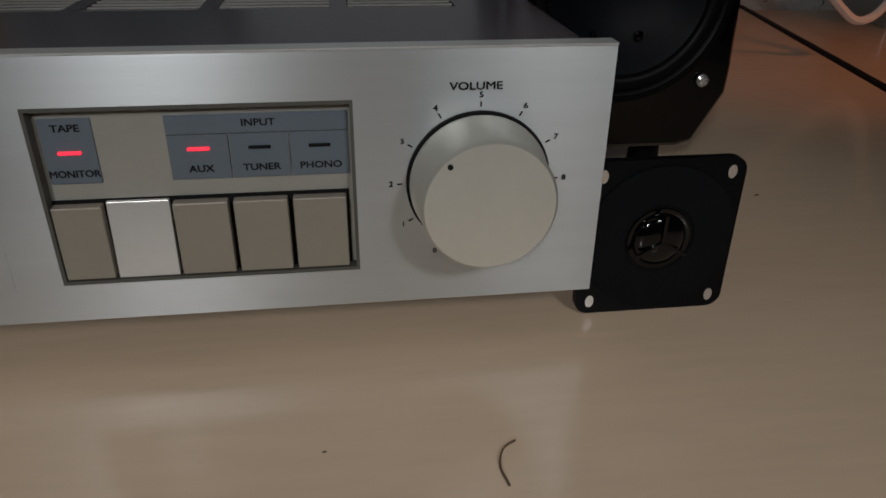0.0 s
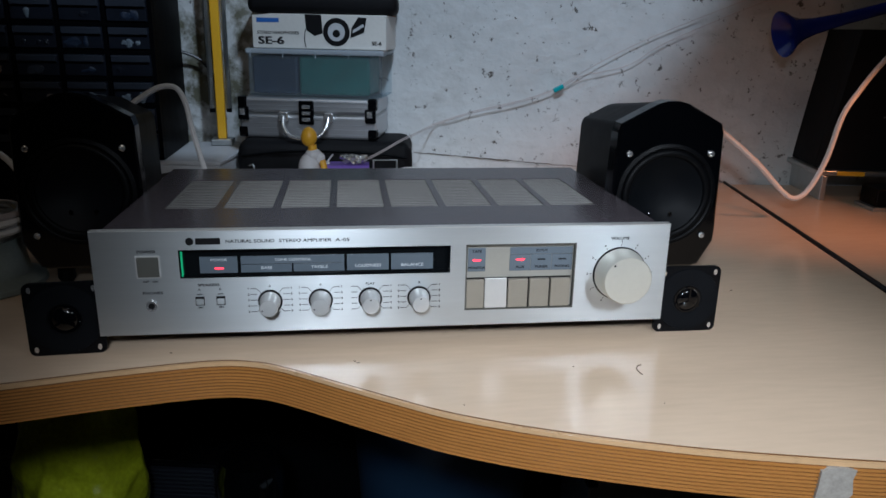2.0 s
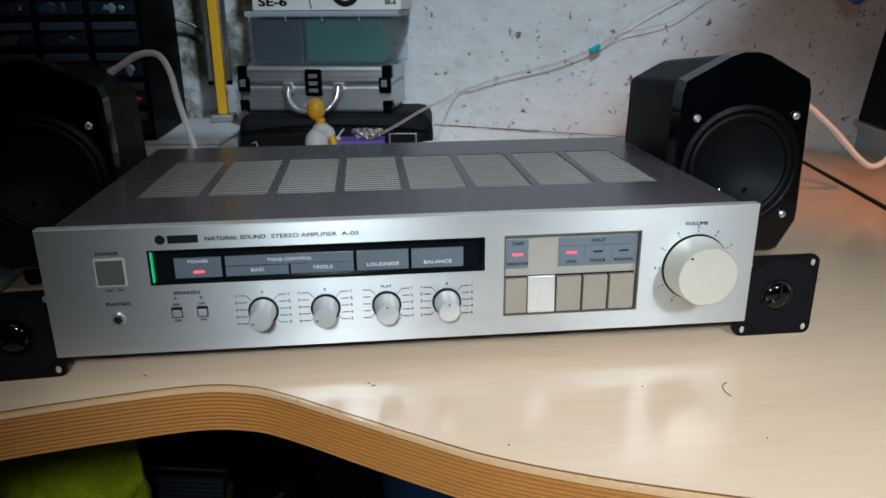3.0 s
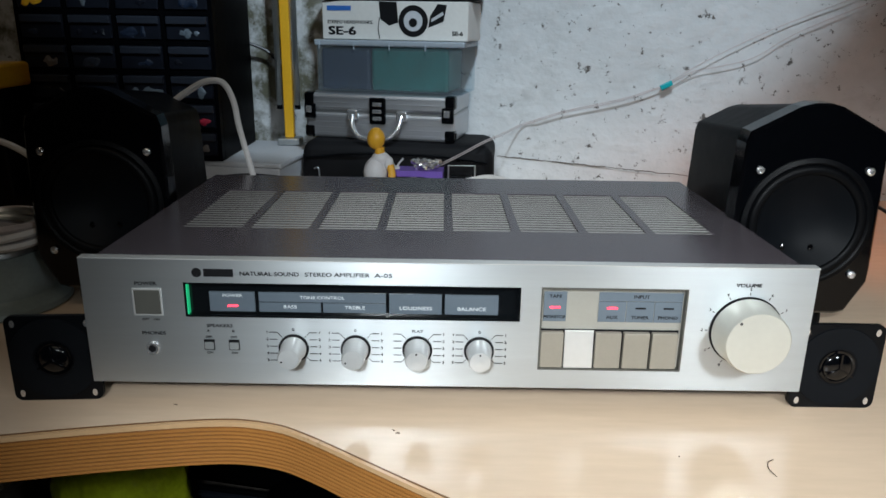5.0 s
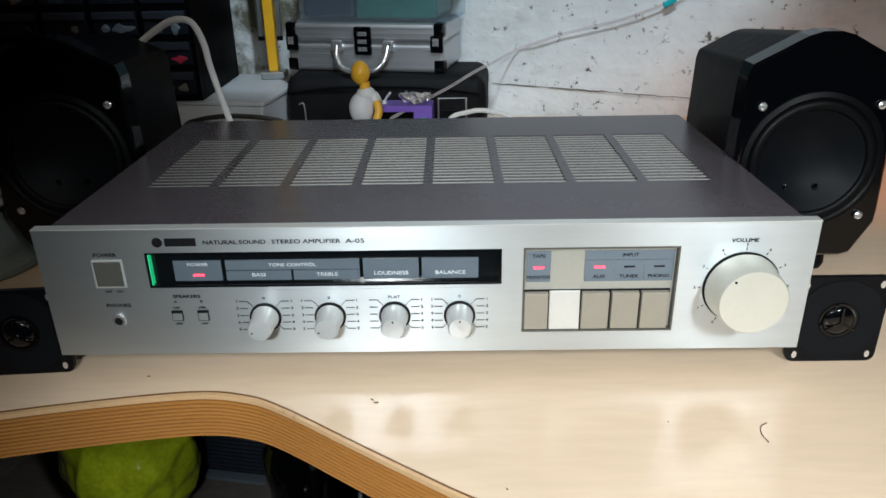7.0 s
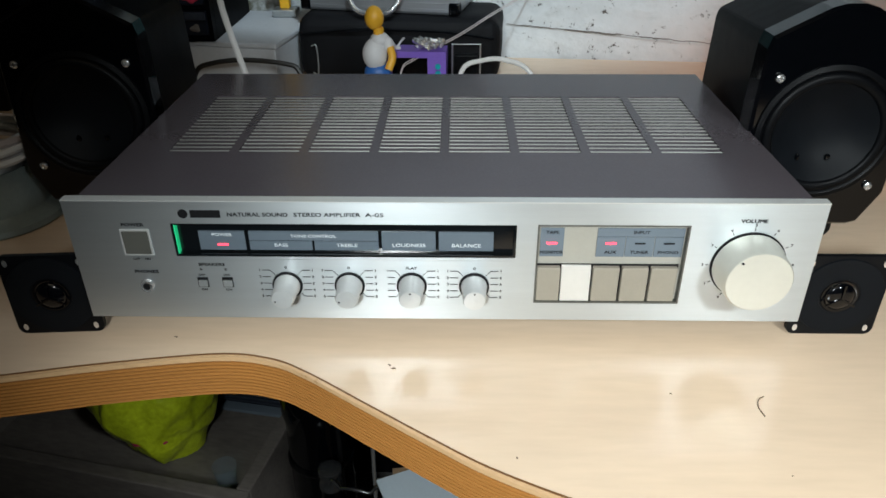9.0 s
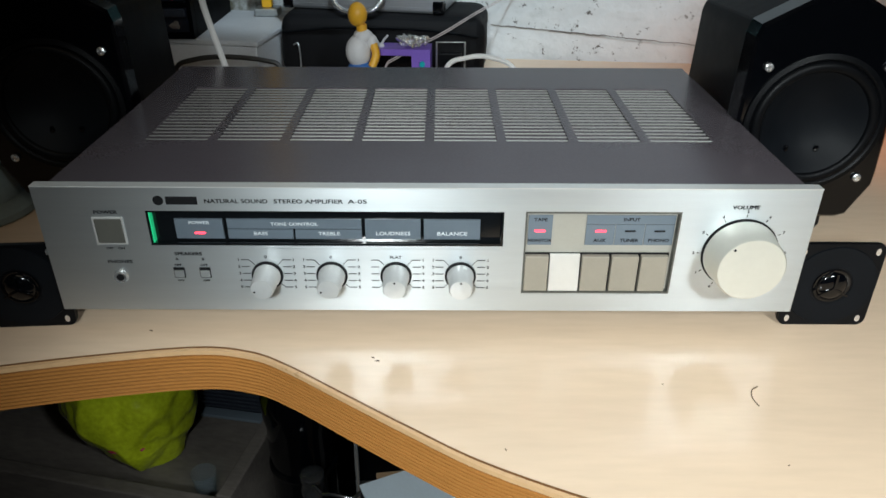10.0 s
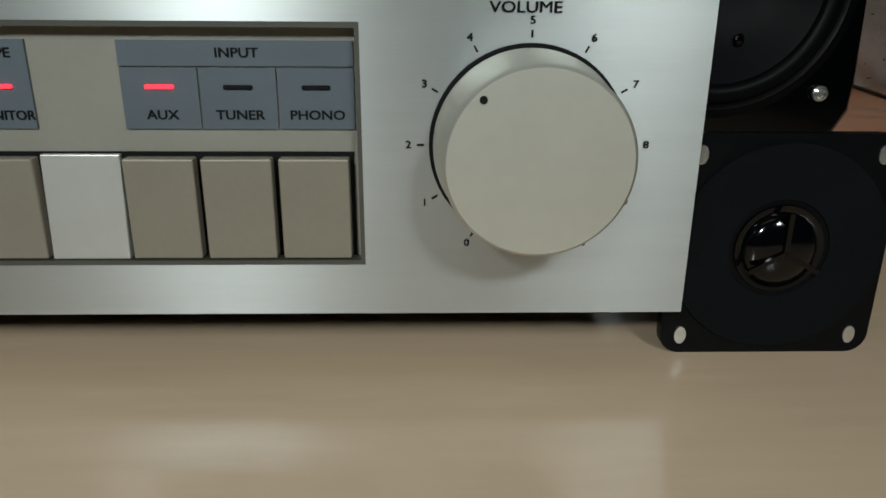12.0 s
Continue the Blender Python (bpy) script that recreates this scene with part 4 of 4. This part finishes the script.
    part("pouch_body", box_bm(-0.106, 0.108, -0.004, 0.08, 0, 0.030, 0.010, 3), BLACK_CLOTH, k, "", True)
    # drawer cabinet on its plinth
    p = thing("black_plinth", (-0.42, 0.505, DESK), 0, "black wooden plinth under the drawer cabinet", "plinth")
    part("plinth_body", box_bm(-0.115, 0.092, 0, 0.18, 0, 0.0588, 0.002), BLACK_SATIN, p)
    d = thing("parts_cabinet", (-0.402, 0.50, DESK + 0.0592), 0, "black small-parts cabinet with smoky clear drawers", "cabinet")
    X0, Z0, cw, rh = -0.112, 0.006, 0.0575, 0.0345
    holes = [(X0 + 0.004 + i * cw, X0 + 0.004 + i * cw + cw - 0.005, Z0 + j * rh + 0.0, Z0 + j * rh + rh - 0.005) for i in range(4) for j in range(10)]
    part("front_frame", pierced_bm(X0, X0 + 4 * cw + 0.004, 0, 10 * rh + 0.008, holes, 0, 0.012), BLACK_VINYL, d)
    part("carcass", box_bm(X0, X0 + 4 * cw + 0.004, 0.013, 0.165, 0, 10 * rh + 0.008), BLACK_VINYL, d)
    rnd = random.Random(4)
    cols = [SMOKE, SMOKE, LIP, DULL, PLANK, NAVY, NAVY, PLATE]
    for n_, hh in enumerate(holes):
        dr = part("drawer", box_bm(hh[0] + 0.0006, hh[1] - 0.0006, 0.0, 0.0115, hh[2] + 0.0006, hh[3] - 0.0006, 0.0015, 1), SMOKE, d)
        part("drawer_lip", box_bm(hh[0] + 0.002, hh[1] - 0.002, -0.0035, -0.0002, hh[3] - 0.0105, hh[3] - 0.0015, 0.001, 1), LIP, dr)
        row = n_ % 10
        if n_ == 31:
            mt = REDPART
        elif n_ in (5, 17):
            mt = YELLOW
        else:
            mt = rnd.choice(cols)
        for k in range(rnd.randint(0, 3) if mt is not REDPART else 2):
            x = rnd.uniform(hh[0] + 0.012, hh[1] - 0.012)
            part("drawer_content", blob_bm((x, 0.0002, hh[2] + 0.009), (rnd.uniform(0.003, 0.010), 0.0012, rnd.uniform(0.003, 0.0065)), 0.45, 160, 2), mt, dr)
    bx = thing("stacked_box", (-0.585, 0.42, DESK), 0, "dark box with a bright yellow lid", "box")
    part("box_body", box_bm(-0.035, 0.083, 0, 0.07, 0, 0.150, 0.003), BLACK_SATIN, bx)
    part("lid", box_bm(-0.037, 0.085, -0.002, 0.072, 0.1505, 0.178, 0.004), YELLOW, bx, "yellow plastic lid")
    # spring-arm lamp post
    l = thing("spring_arm_lamp", (-0.224, 0.642, DESK + 0.0590), 0, "yellow spring-arm desk lamp post on the white box", "lamp")
    part("clamp_base", box_bm(-0.016, 0.016, -0.014, 0.014, 0, 0.010, 0.002), STEEL, l)
    part("arm", box_bm(-0.0065, 0.0065, -0.006, 0.006, 0.010, 0.42, 0.0015), YELLOW, l, "yellow painted square arm")
    for x in (-0.0125, 0.0125):
        part("spring", tube_bm([(x + 0.0036 * math.cos(k * 1.05), -0.002 + 0.0036 * math.sin(k * 1.05), 0.055 + k * 0.00034) for k in range(760)], 0.0009, 5, 1, False), STEEL, l, "steel tension spring", True)
        part("spring_end", lathe_bm([(0.0042, 0), (0.0042, 0.006)], 14, Matrix.Translation((x, -0.002, 0.050))), BLACK_SATIN, l)


build_back_left()


def build_toys():
    f = bmesh.new()
    mats = [SKIN, WHITE, BLUE]

    def add(bm2, idx):
        n0 = len(f.faces)
        join(f, bm2)
        f.faces.ensure_lookup_table()
        for fc in f.faces[n0:]:
            fc.material_index = idx

    add(blob_bm((-0.004, 0, 0.100), (0.0105, 0.0095, 0.0130), 0.03, 60, 3), 0)
    add(lathe_bm([(0.006, 0.080), (0.0055, 0.090)], 20), 0)
    add(blob_bm((-0.005, -0.001, 0.061), (0.0138, 0.0125, 0.0180), 0.02, 60, 3), 1)
    add(blob_bm((0.001, 0, 0.077), (0.0110, 0.0095, 0.0085), 0.0, 60, 2), 1)
    add(blob_bm((0.010, -0.002, 0.072), (0.0065, 0.0065, 0.0085), 0.0, 60, 2), 1)
    add(tube_bm([(0.012, -0.004, 0.070), (0.0145, -0.006, 0.058), (0.010, -0.010, 0.046)], 0.0045, 10), 0)
    add(blob_bm((-0.003, 0, 0.040), (0.0150, 0.0125, 0.013), 0.0, 60, 3), 2)
    add(lathe_bm([(0.0075, 0.006), (0.0075, 0.04)], 16, Matrix.Translation((-0.010, 0, 0))), 2)
    add(lathe_bm([(0.0075, 0.006), (0.0075, 0.04)], 16, Matrix.Translation((0.004, 0, 0))), 2)
    add(box_bm(-0.020, 0.012, -0.012, 0.010, 0.0, 0.007, 0.002), 1)
    fig = part("toy_figurine", f, mats, None, "", True)
    fig.location = (-0.0785, 0.44, DESK)
    tagged(fig, "small yellow, white and blue vinyl toy figurine", "figurine")
    p = thing("toy_television", (-0.040, 0.452, DESK - 0.0), -3, "purple plastic toy television frame behind the amplifier", "toy")
    part("frame", pierced_bm(-0.035, 0.035, 0.0, 0.060, [(-0.028, 0.014, 0.010, 0.053)], 0.0, 0.030), PURPLE, p)
    part("screen", box_bm(-0.028, 0.014, 0.012, 0.016, 0.010, 0.053), BLACK_GLOSS, p, "black screen")
    for z in (0.044, 0.036):
        part("dial", lathe_bm([(0.0032, 0), (0.0030, 0.003)], 16, Matrix.Translation((0.026, 0, z)) @ FRONT), TEAL, p, "green dial")
    part("grille", box_bm(0.021, 0.032, -0.001, 0.0, 0.014, 0.034), STEEL, p)
    for s in (-1, 1):
        part("aerial", tube_bm([(-0.022, 0.012, 0.060), (-0.022 + s * 0.004, 0.012, 0.067), (-0.022 + s * 0.009, 0.010, 0.073)], 0.0012, 6), WHITE, p, "pale rabbit-ear aerial")
    part("aerial_foot", blob_bm((-0.022, 0.012, 0.061), (0.005, 0.004, 0.003), 0, 1, 2), WHITE, p)
    c = thing("foil_scraps", (-0.022, 0.466, DESK + 0.0602), 0, "crumpled silver foil scraps on the toy", "foil")
    rnd = random.Random(7)
    for k in range(7):
        part("foil_piece", blob_bm((rnd.uniform(-0.014, 0.020), rnd.uniform(-0.006, 0.006), 0.0045 + 0.003 * (k % 2)), (0.0060, 0.005, 0.0048), 0.7, 260, 3), CHROME, c)
    w = thing("wire_bracket", (0.020, 0.470, DESK), 0, "bent steel wire bracket with a dark block", "bracket")
    part("wire_loop", tube_bm([(-0.018, 0, 0.0), (-0.018, 0, 0.064), (0.014, 0, 0.064), (0.014, 0, 0.0)], 0.0011, 6, 1, False), STEEL, w)
    part("block", box_bm(-0.015, 0.011, 0.003, 0.014, 0.0, 0.050, 0.001), BLACK_SATIN, w)


build_toys()


def cable(name, pts, r, mat, label, cat="cable"):
    return tagged(part(name, tube_bm(pts, r, 8, 8), mat, None, "", True), label, cat)


def build_cables():
    cable("white_cable", [(-0.262, 0.298, 0.9035), (-0.250, 0.300, 0.912), (-0.231, 0.30, 0.9225), (-0.214, 0.30, 0.922), (-0.205, 0.30, 0.905), (-0.201, 0.30, 0.880), (-0.192, 0.30, 0.840), (-0.183, 0.31, 0.790), (-0.172, 0.33, 0.7535)], 0.0030, CABLE, "white speaker cable looping behind the amplifier")
    cable("white_cable", [(0.312, 0.23, 0.872), (0.40, 0.30, 0.880), (0.44, 0.345, 0.868), (0.492, 0.35, 0.830), (0.530, 0.35, 0.795), (0.551, 0.35, 0.783), (0.570, 0.35, 0.795), (0.588, 0.35, 0.835), (0.600, 0.35, 0.890), (0.625, 0.36, 0.922), (0.68, 0.40, 0.955), (0.76, 0.47, 0.980)], 0.0034, CABLE, "white speaker cable drooping from the black speaker")
    cable("white_cable", [(0.006, 0.40, 0.754), (0.013, 0.42, 0.798), (0.034, 0.42, 0.809), (0.058, 0.42, 0.810), (0.086, 0.41, 0.799), (0.10, 0.40, 0.754)], 0.0026, CABLE, "short arch of white cable behind the amplifier")
    cable("black_cable", [(-0.295, 0.43, 0.754), (-0.287, 0.44, 0.790), (-0.268, 0.44, 0.800), (-0.231, 0.44, 0.804), (-0.187, 0.44, 0.800), (-0.170, 0.44, 0.791), (-0.160, 0.43, 0.754)], 0.0028, BLACK_WIRE, "black mains lead arching by the white box")
    cable("black_cable", [(-0.29, 0.665, 0.95), (-0.255, 0.670, 0.935), (-0.235, 0.668, 0.905), (-0.229, 0.668, 0.86)], 0.0024, BLACK_WIRE, "black lead hanging beside the lamp post")
    off = 0.0095
    def wall_run(run):
        return [(x, wall_y(x) - off, z) for x, z in run]

    pts = [(-0.060, 0.440, 0.7520), (-0.055, 0.445, 0.790), (-0.041, 0.455, 0.800), (0.010, 0.480, 0.821), (0.046, 0.524, 0.8330), (0.078, 0.596, 0.8345)]
    for dz in (0.0, 0.0022):
        cable("clear_wire", [(x, y, z + dz) for x, y, z in pts] + wall_run([(x, z + dz) for x, z in ((0.106, 0.839), (0.135, 0.849), (0.169, 0.860), (0.232, 0.875), (0.262, 0.884), (0.300, 0.899 - dz * 0.5))]), 0.0006, WIRE, "thin clear pink wire rising to the wall")
    for run in (((0.302, 0.901), (0.343, 0.928), (0.407, 0.963), (0.484, 0.998), (0.70, 1.085)), ((0.302, 0.899), (0.338, 0.920), (0.375, 0.928), (0.418, 0.941), (0.486, 0.982), (0.70, 1.073))):
        cable("clear_wire", wall_run(run), 0.0006, WIRE, "thin clear pink wire along the wall")
    c = part("wire_clip", box_bm(-0.0085, 0.0085, -0.003, 0.003, -0.0035, 0.0035, 0.001), TEAL)
    c.matrix_basis = pose(0.3035, wall_y(0.3035) - off, 0.9005, 0, -27, 0)
    tagged(c, "small teal plastic wire connector", "clip")


build_cables()


def build_spool():
    s = thing("wire_spool", (-0.375, 0.168, DESK), 0, "grey-green plastic wire spool standing on the desk", "spool")
    part("flange", lathe_bm([(0.054, 0.0), (0.056, 0.002), (0.055, 0.006), (0.046, 0.009), (0.043, 0.012)], 56), SPOOL, s, "", True)
    part("drum", lathe_bm([(0.043, 0.012), (0.040, 0.030), (0.041, 0.034), (0.0385, 0.046)], 56), SPOOL, s, "", True)
    part("cap", lathe_bm([(0.0385, 0.0465), (0.036, 0.052), (0.020, 0.053)], 56), STEEL, s, "", True)
    c = thing("cable_coil", (-0.375, 0.168, DESK + 0.0535), 0, "coil of pale flex lying on the spool", "coil")
    for k in range(6):
        r = 0.044 - 0.003 * (k % 3)
        part("loop", tube_bm([(r * math.cos(a), r * math.sin(a), 0.0035 + 0.006 * (k // 2) + 0.001 * math.sin(3 * a + k)) for a in [2 * math.pi * j / 24 for j in range(25)]], 0.0032, 6, 2), (CABLE, WIRE, STEEL)[k % 3], c, "", True)
    cable("white_cable", [(-0.330, 0.20, 0.812), (-0.345, 0.22, 0.835), (-0.375, 0.24, 0.862), (-0.43, 0.26, 0.872), (-0.50, 0.30, 0.84), (-0.53, 0.32, 0.7545)], 0.003, CABLE, "white cable trailing behind the desk speaker")


build_spool()


# ---- right-hand corner ----
def build_right():
    st = thing("steel_stand", (0.80, 0.46, DESK), -12, "low grey metal stand holding the large speaker", "stand")
    part("stand_top", box_bm(-0.13, 0.20, 0.0, 0.16, 0.036, 0.044, 0.002), STEEL, st)
    for x in (-0.12, 0.18):
        part("stand_side", box_bm(x, x + 0.008, 0.0, 0.16, -0.002, 0.0355, 0.001), STEEL, st)
    part("yellow_sticker", box_bm(-0.10, -0.06, -0.0012, 0.0, 0.037, 0.0435), YELLOW, st)
    b = thing("floor_speaker", (0.80, 0.47, DESK + 0.0445), -12, "large black speaker box with a round port", "speaker")
    sh = [(-0.12, 0), (0.20, 0), (0.20, 0.205), (-0.092, 0.205)]
    bm = prism_bm(sh, 0.0, 0.02)
    part("front_board", bm, BLACK_CLOTH, b)
    part("cabinet", prism_bm(sh, 0.0205, 0.14, 1, (0, 0), 0.002), BLACK_CLOTH, b)
    part("port_ring", lathe_bm([(0.040, 0.0), (0.040, 0.003), (0.034, 0.004), (0.032, 0.001)], 40, Matrix.Translation((0.0, 0, 0.150)) @ FRONT, False), CARD, b, "brown port ring", True)
    part("port_cone", lathe_bm([(0.033, 0.001), (0.018, 0.0004), (0.0, 0.0003)], 40, Matrix.Translation((0.0, 0, 0.150)) @ FRONT, False), BLACK_SATIN, b)
    for k in range(3):
        part("rivet", lathe_bm([(0.0016, 0), (0.0012, 0.001)], 10, Matrix.Translation((-0.04 + k * 0.014, 0, 0.080)) @ FRONT), CHROME, b)
    h = part("plastic_horn", lathe_bm([(0.043, 0.0), (0.041, 0.006), (0.030, 0.018), (0.021, 0.034), (0.0155, 0.06), (0.0115, 0.12), (0.0105, 0.22), (0.0085, 0.22), (0.0095, 0.12), (0.0135, 0.06), (0.019, 0.034), (0.028, 0.018), (0.039, 0.006), (0.043, 0.0)], 40, None, False), HORN, None, "", True)
    h.matrix_basis = pose(0.592, 0.50, 0.990, 0, 75, -4) @ Matrix.Scale(0.77, 4)
    tagged(h, "glossy blue plastic horn lying on the speaker", "horn")
    m = thing("black_module", (0.80, 0.40, DESK), -8, "black slotted electronics module in a steel tray", "module")
    part("module_body", box_bm(-0.08, 0.16, 0.0, 0.045, 0.004, 0.030, 0.002), BLACK_SATIN, m)
    part("tray", box_bm(-0.085, 0.165, -0.004, 0.048, -0.002, 0.0035, 0.001), STEEL, m)
    for k in range(8):
        part("terminal", lathe_bm([(0.0028, 0), (0.0022, 0.002)], 10, Matrix.Translation((-0.06 + k * 0.025, 0, 0.016)) @ FRONT), (CHROME, LED, CHROME)[0], m)


build_right()


# ---- under the desk ----
def build_under():
    c = thing("wooden_crate", (-0.40, 0.34, 0), -12, "open grey weathered wooden crate under the desk", "crate")
    part("front_board", box_bm(-0.22, 0.19, -0.098, -0.080, 0, 0.36, 0.002), PLANK, c)
    part("back_board", box_bm(-0.22, 0.19, 0.12, 0.138, 0, 0.37, 0.002), PLANK, c)
    part("side_board", box_bm(0.172, 0.19, -0.0795, 0.1195, 0, 0.36, 0.002), PLANK, c)
    part("side_board", box_bm(-0.22, -0.202, -0.0795, 0.1195, 0, 0.36, 0.002), PLANK, c)
    part("crate_floor", box_bm(-0.2015, 0.1715, -0.0795, 0.1195, 0.310, 0.325), PLANK, c)
    b = blob_bm((0, 0, 0), (0.090, 0.082, 0.135), 0.06, 11, 6)
    rb = random.Random(11)
    planes = [(Vector((rb.gauss(0, 1), rb.gauss(0, 1), rb.gauss(0, 1))).normalized(), rb.uniform(0.80, 0.98)) for k in range(70)]
    for v in b.verts:
        q = v.co.copy()
        u = Vector((q.x / 0.090, q.y / 0.082, q.z / 0.135)).normalized()
        flat = min(1.15, min(d / max(0.05, n.dot(u)) for n, d in planes))
        d1 = noise.voronoi(q * 15 + Vector((3, 1, 7)))[0]
        v.co *= flat * (0.98 + 0.12 * min(0.6, d1[1] - d1[0])) + 0.015 * noise.noise(q * 60)
        if v.co.z < -0.10:
            v.co.z = -0.10
    bag = thing("plastic_bag", (-0.378, 0.345, 0.4255), 0, "crumpled lime-yellow plastic carrier bag in the crate", "bag")
    prints = [max((v.co for v in b.verts), key=lambda p: p.normalized().dot(Vector(d).normalized())).copy() for d in ((0.0, -1, -0.62), (0.48, -1, -0.75))]
    part("film", b, BAG, bag, "", True)
    for p, w in zip(prints, (0.006, 0.0045)):
        part("red_print", blob_bm(p, (w * 0.8, 0.002, w * 0.45), 0.6, 260, 3), REDPART, bag, "scrap of red print")
    k = thing("black_pot", (-0.163, 0.31, 0), 0, "black round drum with a dull chrome cap", "drum")
    part("drum", lathe_bm([(0.040, 0.0), (0.040, 0.40), (0.043, 0.415), (0.043, 0.445), (0.036, 0.462), (0.0, 0.466)], 40), BLACK_GLOSS, k, "", True)
    part("collar", lathe_bm([(0.0405, 0.33), (0.0425, 0.333), (0.0425, 0.339), (0.0405, 0.342)], 40, None, False), BLACK_GLOSS, k, "", True)
    q = thing("metal_jar", (-0.138, 0.238, 0), 0, "small dull chrome jar with a stepped neck", "jar")
    part("jar_body", lathe_bm([(0.026, 0.0), (0.027, 0.30), (0.022, 0.318), (0.013, 0.330), (0.012, 0.352)], 36), BLACK_GLOSS, q, "dark glass body", True)
    part("jar_cap", lathe_bm([(0.0120, 0.3525), (0.0140, 0.355), (0.0140, 0.360), (0.0126, 0.362), (0.0126, 0.374), (0.0140, 0.376), (0.0138, 0.382), (0.0100, 0.384), (0.0, 0.384)], 36), DULL, q, "dull chrome cap", True)
    part("jar_ring", lathe_bm([(0.0272, 0.284), (0.0290, 0.287), (0.0290, 0.292), (0.0272, 0.295)], 36, None, False), CHROME, q, "bright ring", True)
    r = thing("chrome_tubing", (-0.090, 0.21, 0), 0, "bent chrome tube frame under the desk", "frame")
    part("tube", tube_bm([(-0.05, 0.02, 0.0), (-0.05, 0.02, 0.34), (-0.03, 0.0, 0.38), (0.0, -0.01, 0.385), (0.03, 0.0, 0.36), (0.04, 0.01, 0.0)], 0.0021, 10), DULL, r, "", True)
    part("tube", tube_bm([(0.0, 0.03, 0.0), (0.004, 0.03, 0.44)], 0.0025, 8, 1, False), CHROME, r)
    u = thing("plastic_cup", (-0.272, 0.262, 0.3255), 0, "small cloudy plastic cup in the crate", "cup")
    part("cup_wall", lathe_bm([(0.011, 0.0), (0.015, 0.034), (0.0138, 0.034), (0.010, 0.002)], 28, None, False), CLEAR, u, "", True)
    part("cup_base", lathe_bm([(0.0108, 0.0), (0.0108, 0.0018)], 28), CLEAR, u)
    g = thing("grey_grille", (-0.272, 0.40, 0.3255), -10, "dark slotted plastic grille behind the bag", "grille")
    part("grille_frame", box_bm(-0.05, 0.05, 0.004, 0.012, 0, 0.072, 0.002), BLACK_SATIN, g)
    part("grille_lip", box_bm(-0.046, 0.046, -0.012, 0.0035, 0.0, 0.005, 0.001), PLATE, g, "pale plastic lip")
    for j in range(9):
        part("slat", box_bm(-0.046, 0.046, -0.003, 0.0035, 0.012 + j * 0.0065, 0.0148 + j * 0.0065), LIP, g)
    n = thing("blue_bin", (0.10, 0.42, 0), 0, "large dark blue plastic bin under the desk", "bin")
    part("bin_body", lathe_bm([(0.10, 0.0), (0.135, 0.50), (0.132, 0.50), (0.098, 0.01)], 48), BINBLUE, n, "", True)
    part("bin_rim", lathe_bm([(0.135, 0.49), (0.143, 0.494), (0.143, 0.504), (0.132, 0.504)], 48, None, False), BINBLUE, n, "", True)
    x = thing("cardboard_box", (0.02, 0.17, 0), 8, "brown cardboard box under the desk edge", "box")
    part("carton", box_bm(-0.075, 0.075, -0.06, 0.06, 0, 0.40, 0.002), CARD, x)
    part("flap", box_bm(-0.075, 0.0, -0.06, 0.06, 0.4005, 0.4035), CARD, x)
    p = part("paper_sheet", box_bm(-0.065, 0.07, -0.05, 0.06, 0, 0.003), PAPER)
    p.matrix_basis = pose(0.005, 0.17, 0.4040, 0, 0, 24)
    tagged(p, "pale blue sheet of paper on the cardboard box", "paper")
    build_case("large_flight_case", (0.345, 0.19, 0), -5, 0.10, 0.14, 0.48, "pale aluminium flight case standing under the desk")


build_under()


# ---- small marks on the desk ----
def build_marks():
    h = part("hair_curl", tube_bm([(0.1815, -0.052, DESK + 0.0006), (0.1775, -0.055, DESK + 0.0007), (0.1755, -0.061, DESK + 0.0006), (0.1765, -0.068, DESK + 0.0006)], 0.00028, 6), FIBRE)
    tagged(h, "short dark curl of fibre on the desk", "fibre")
    rnd = random.Random(3)
    for x, y, s in ((-0.031, -0.027, 0.0011), (-0.028, -0.030, 0.0014), (-0.168, -0.001, 0.0012), (0.335, 0.10, 0.0015), (0.13, -0.05, 0.0006), (0.355, -0.118, 0.0016), (0.040, -0.10, 0.0008), (0.175, -0.11, 0.0008)):
        b = part("crumb", blob_bm((0, 0, 0.0004), (s * 1.1, s * 0.45, 0.0003), 0.4, 900, 2), FIBRE)
        b.matrix_basis = pose(x, y, DESK, 0, 0, rnd.uniform(-60, 60))
        tagged(b, "tiny dark crumb on the desk", "crumb", "crumbs on the desk")


build_marks()
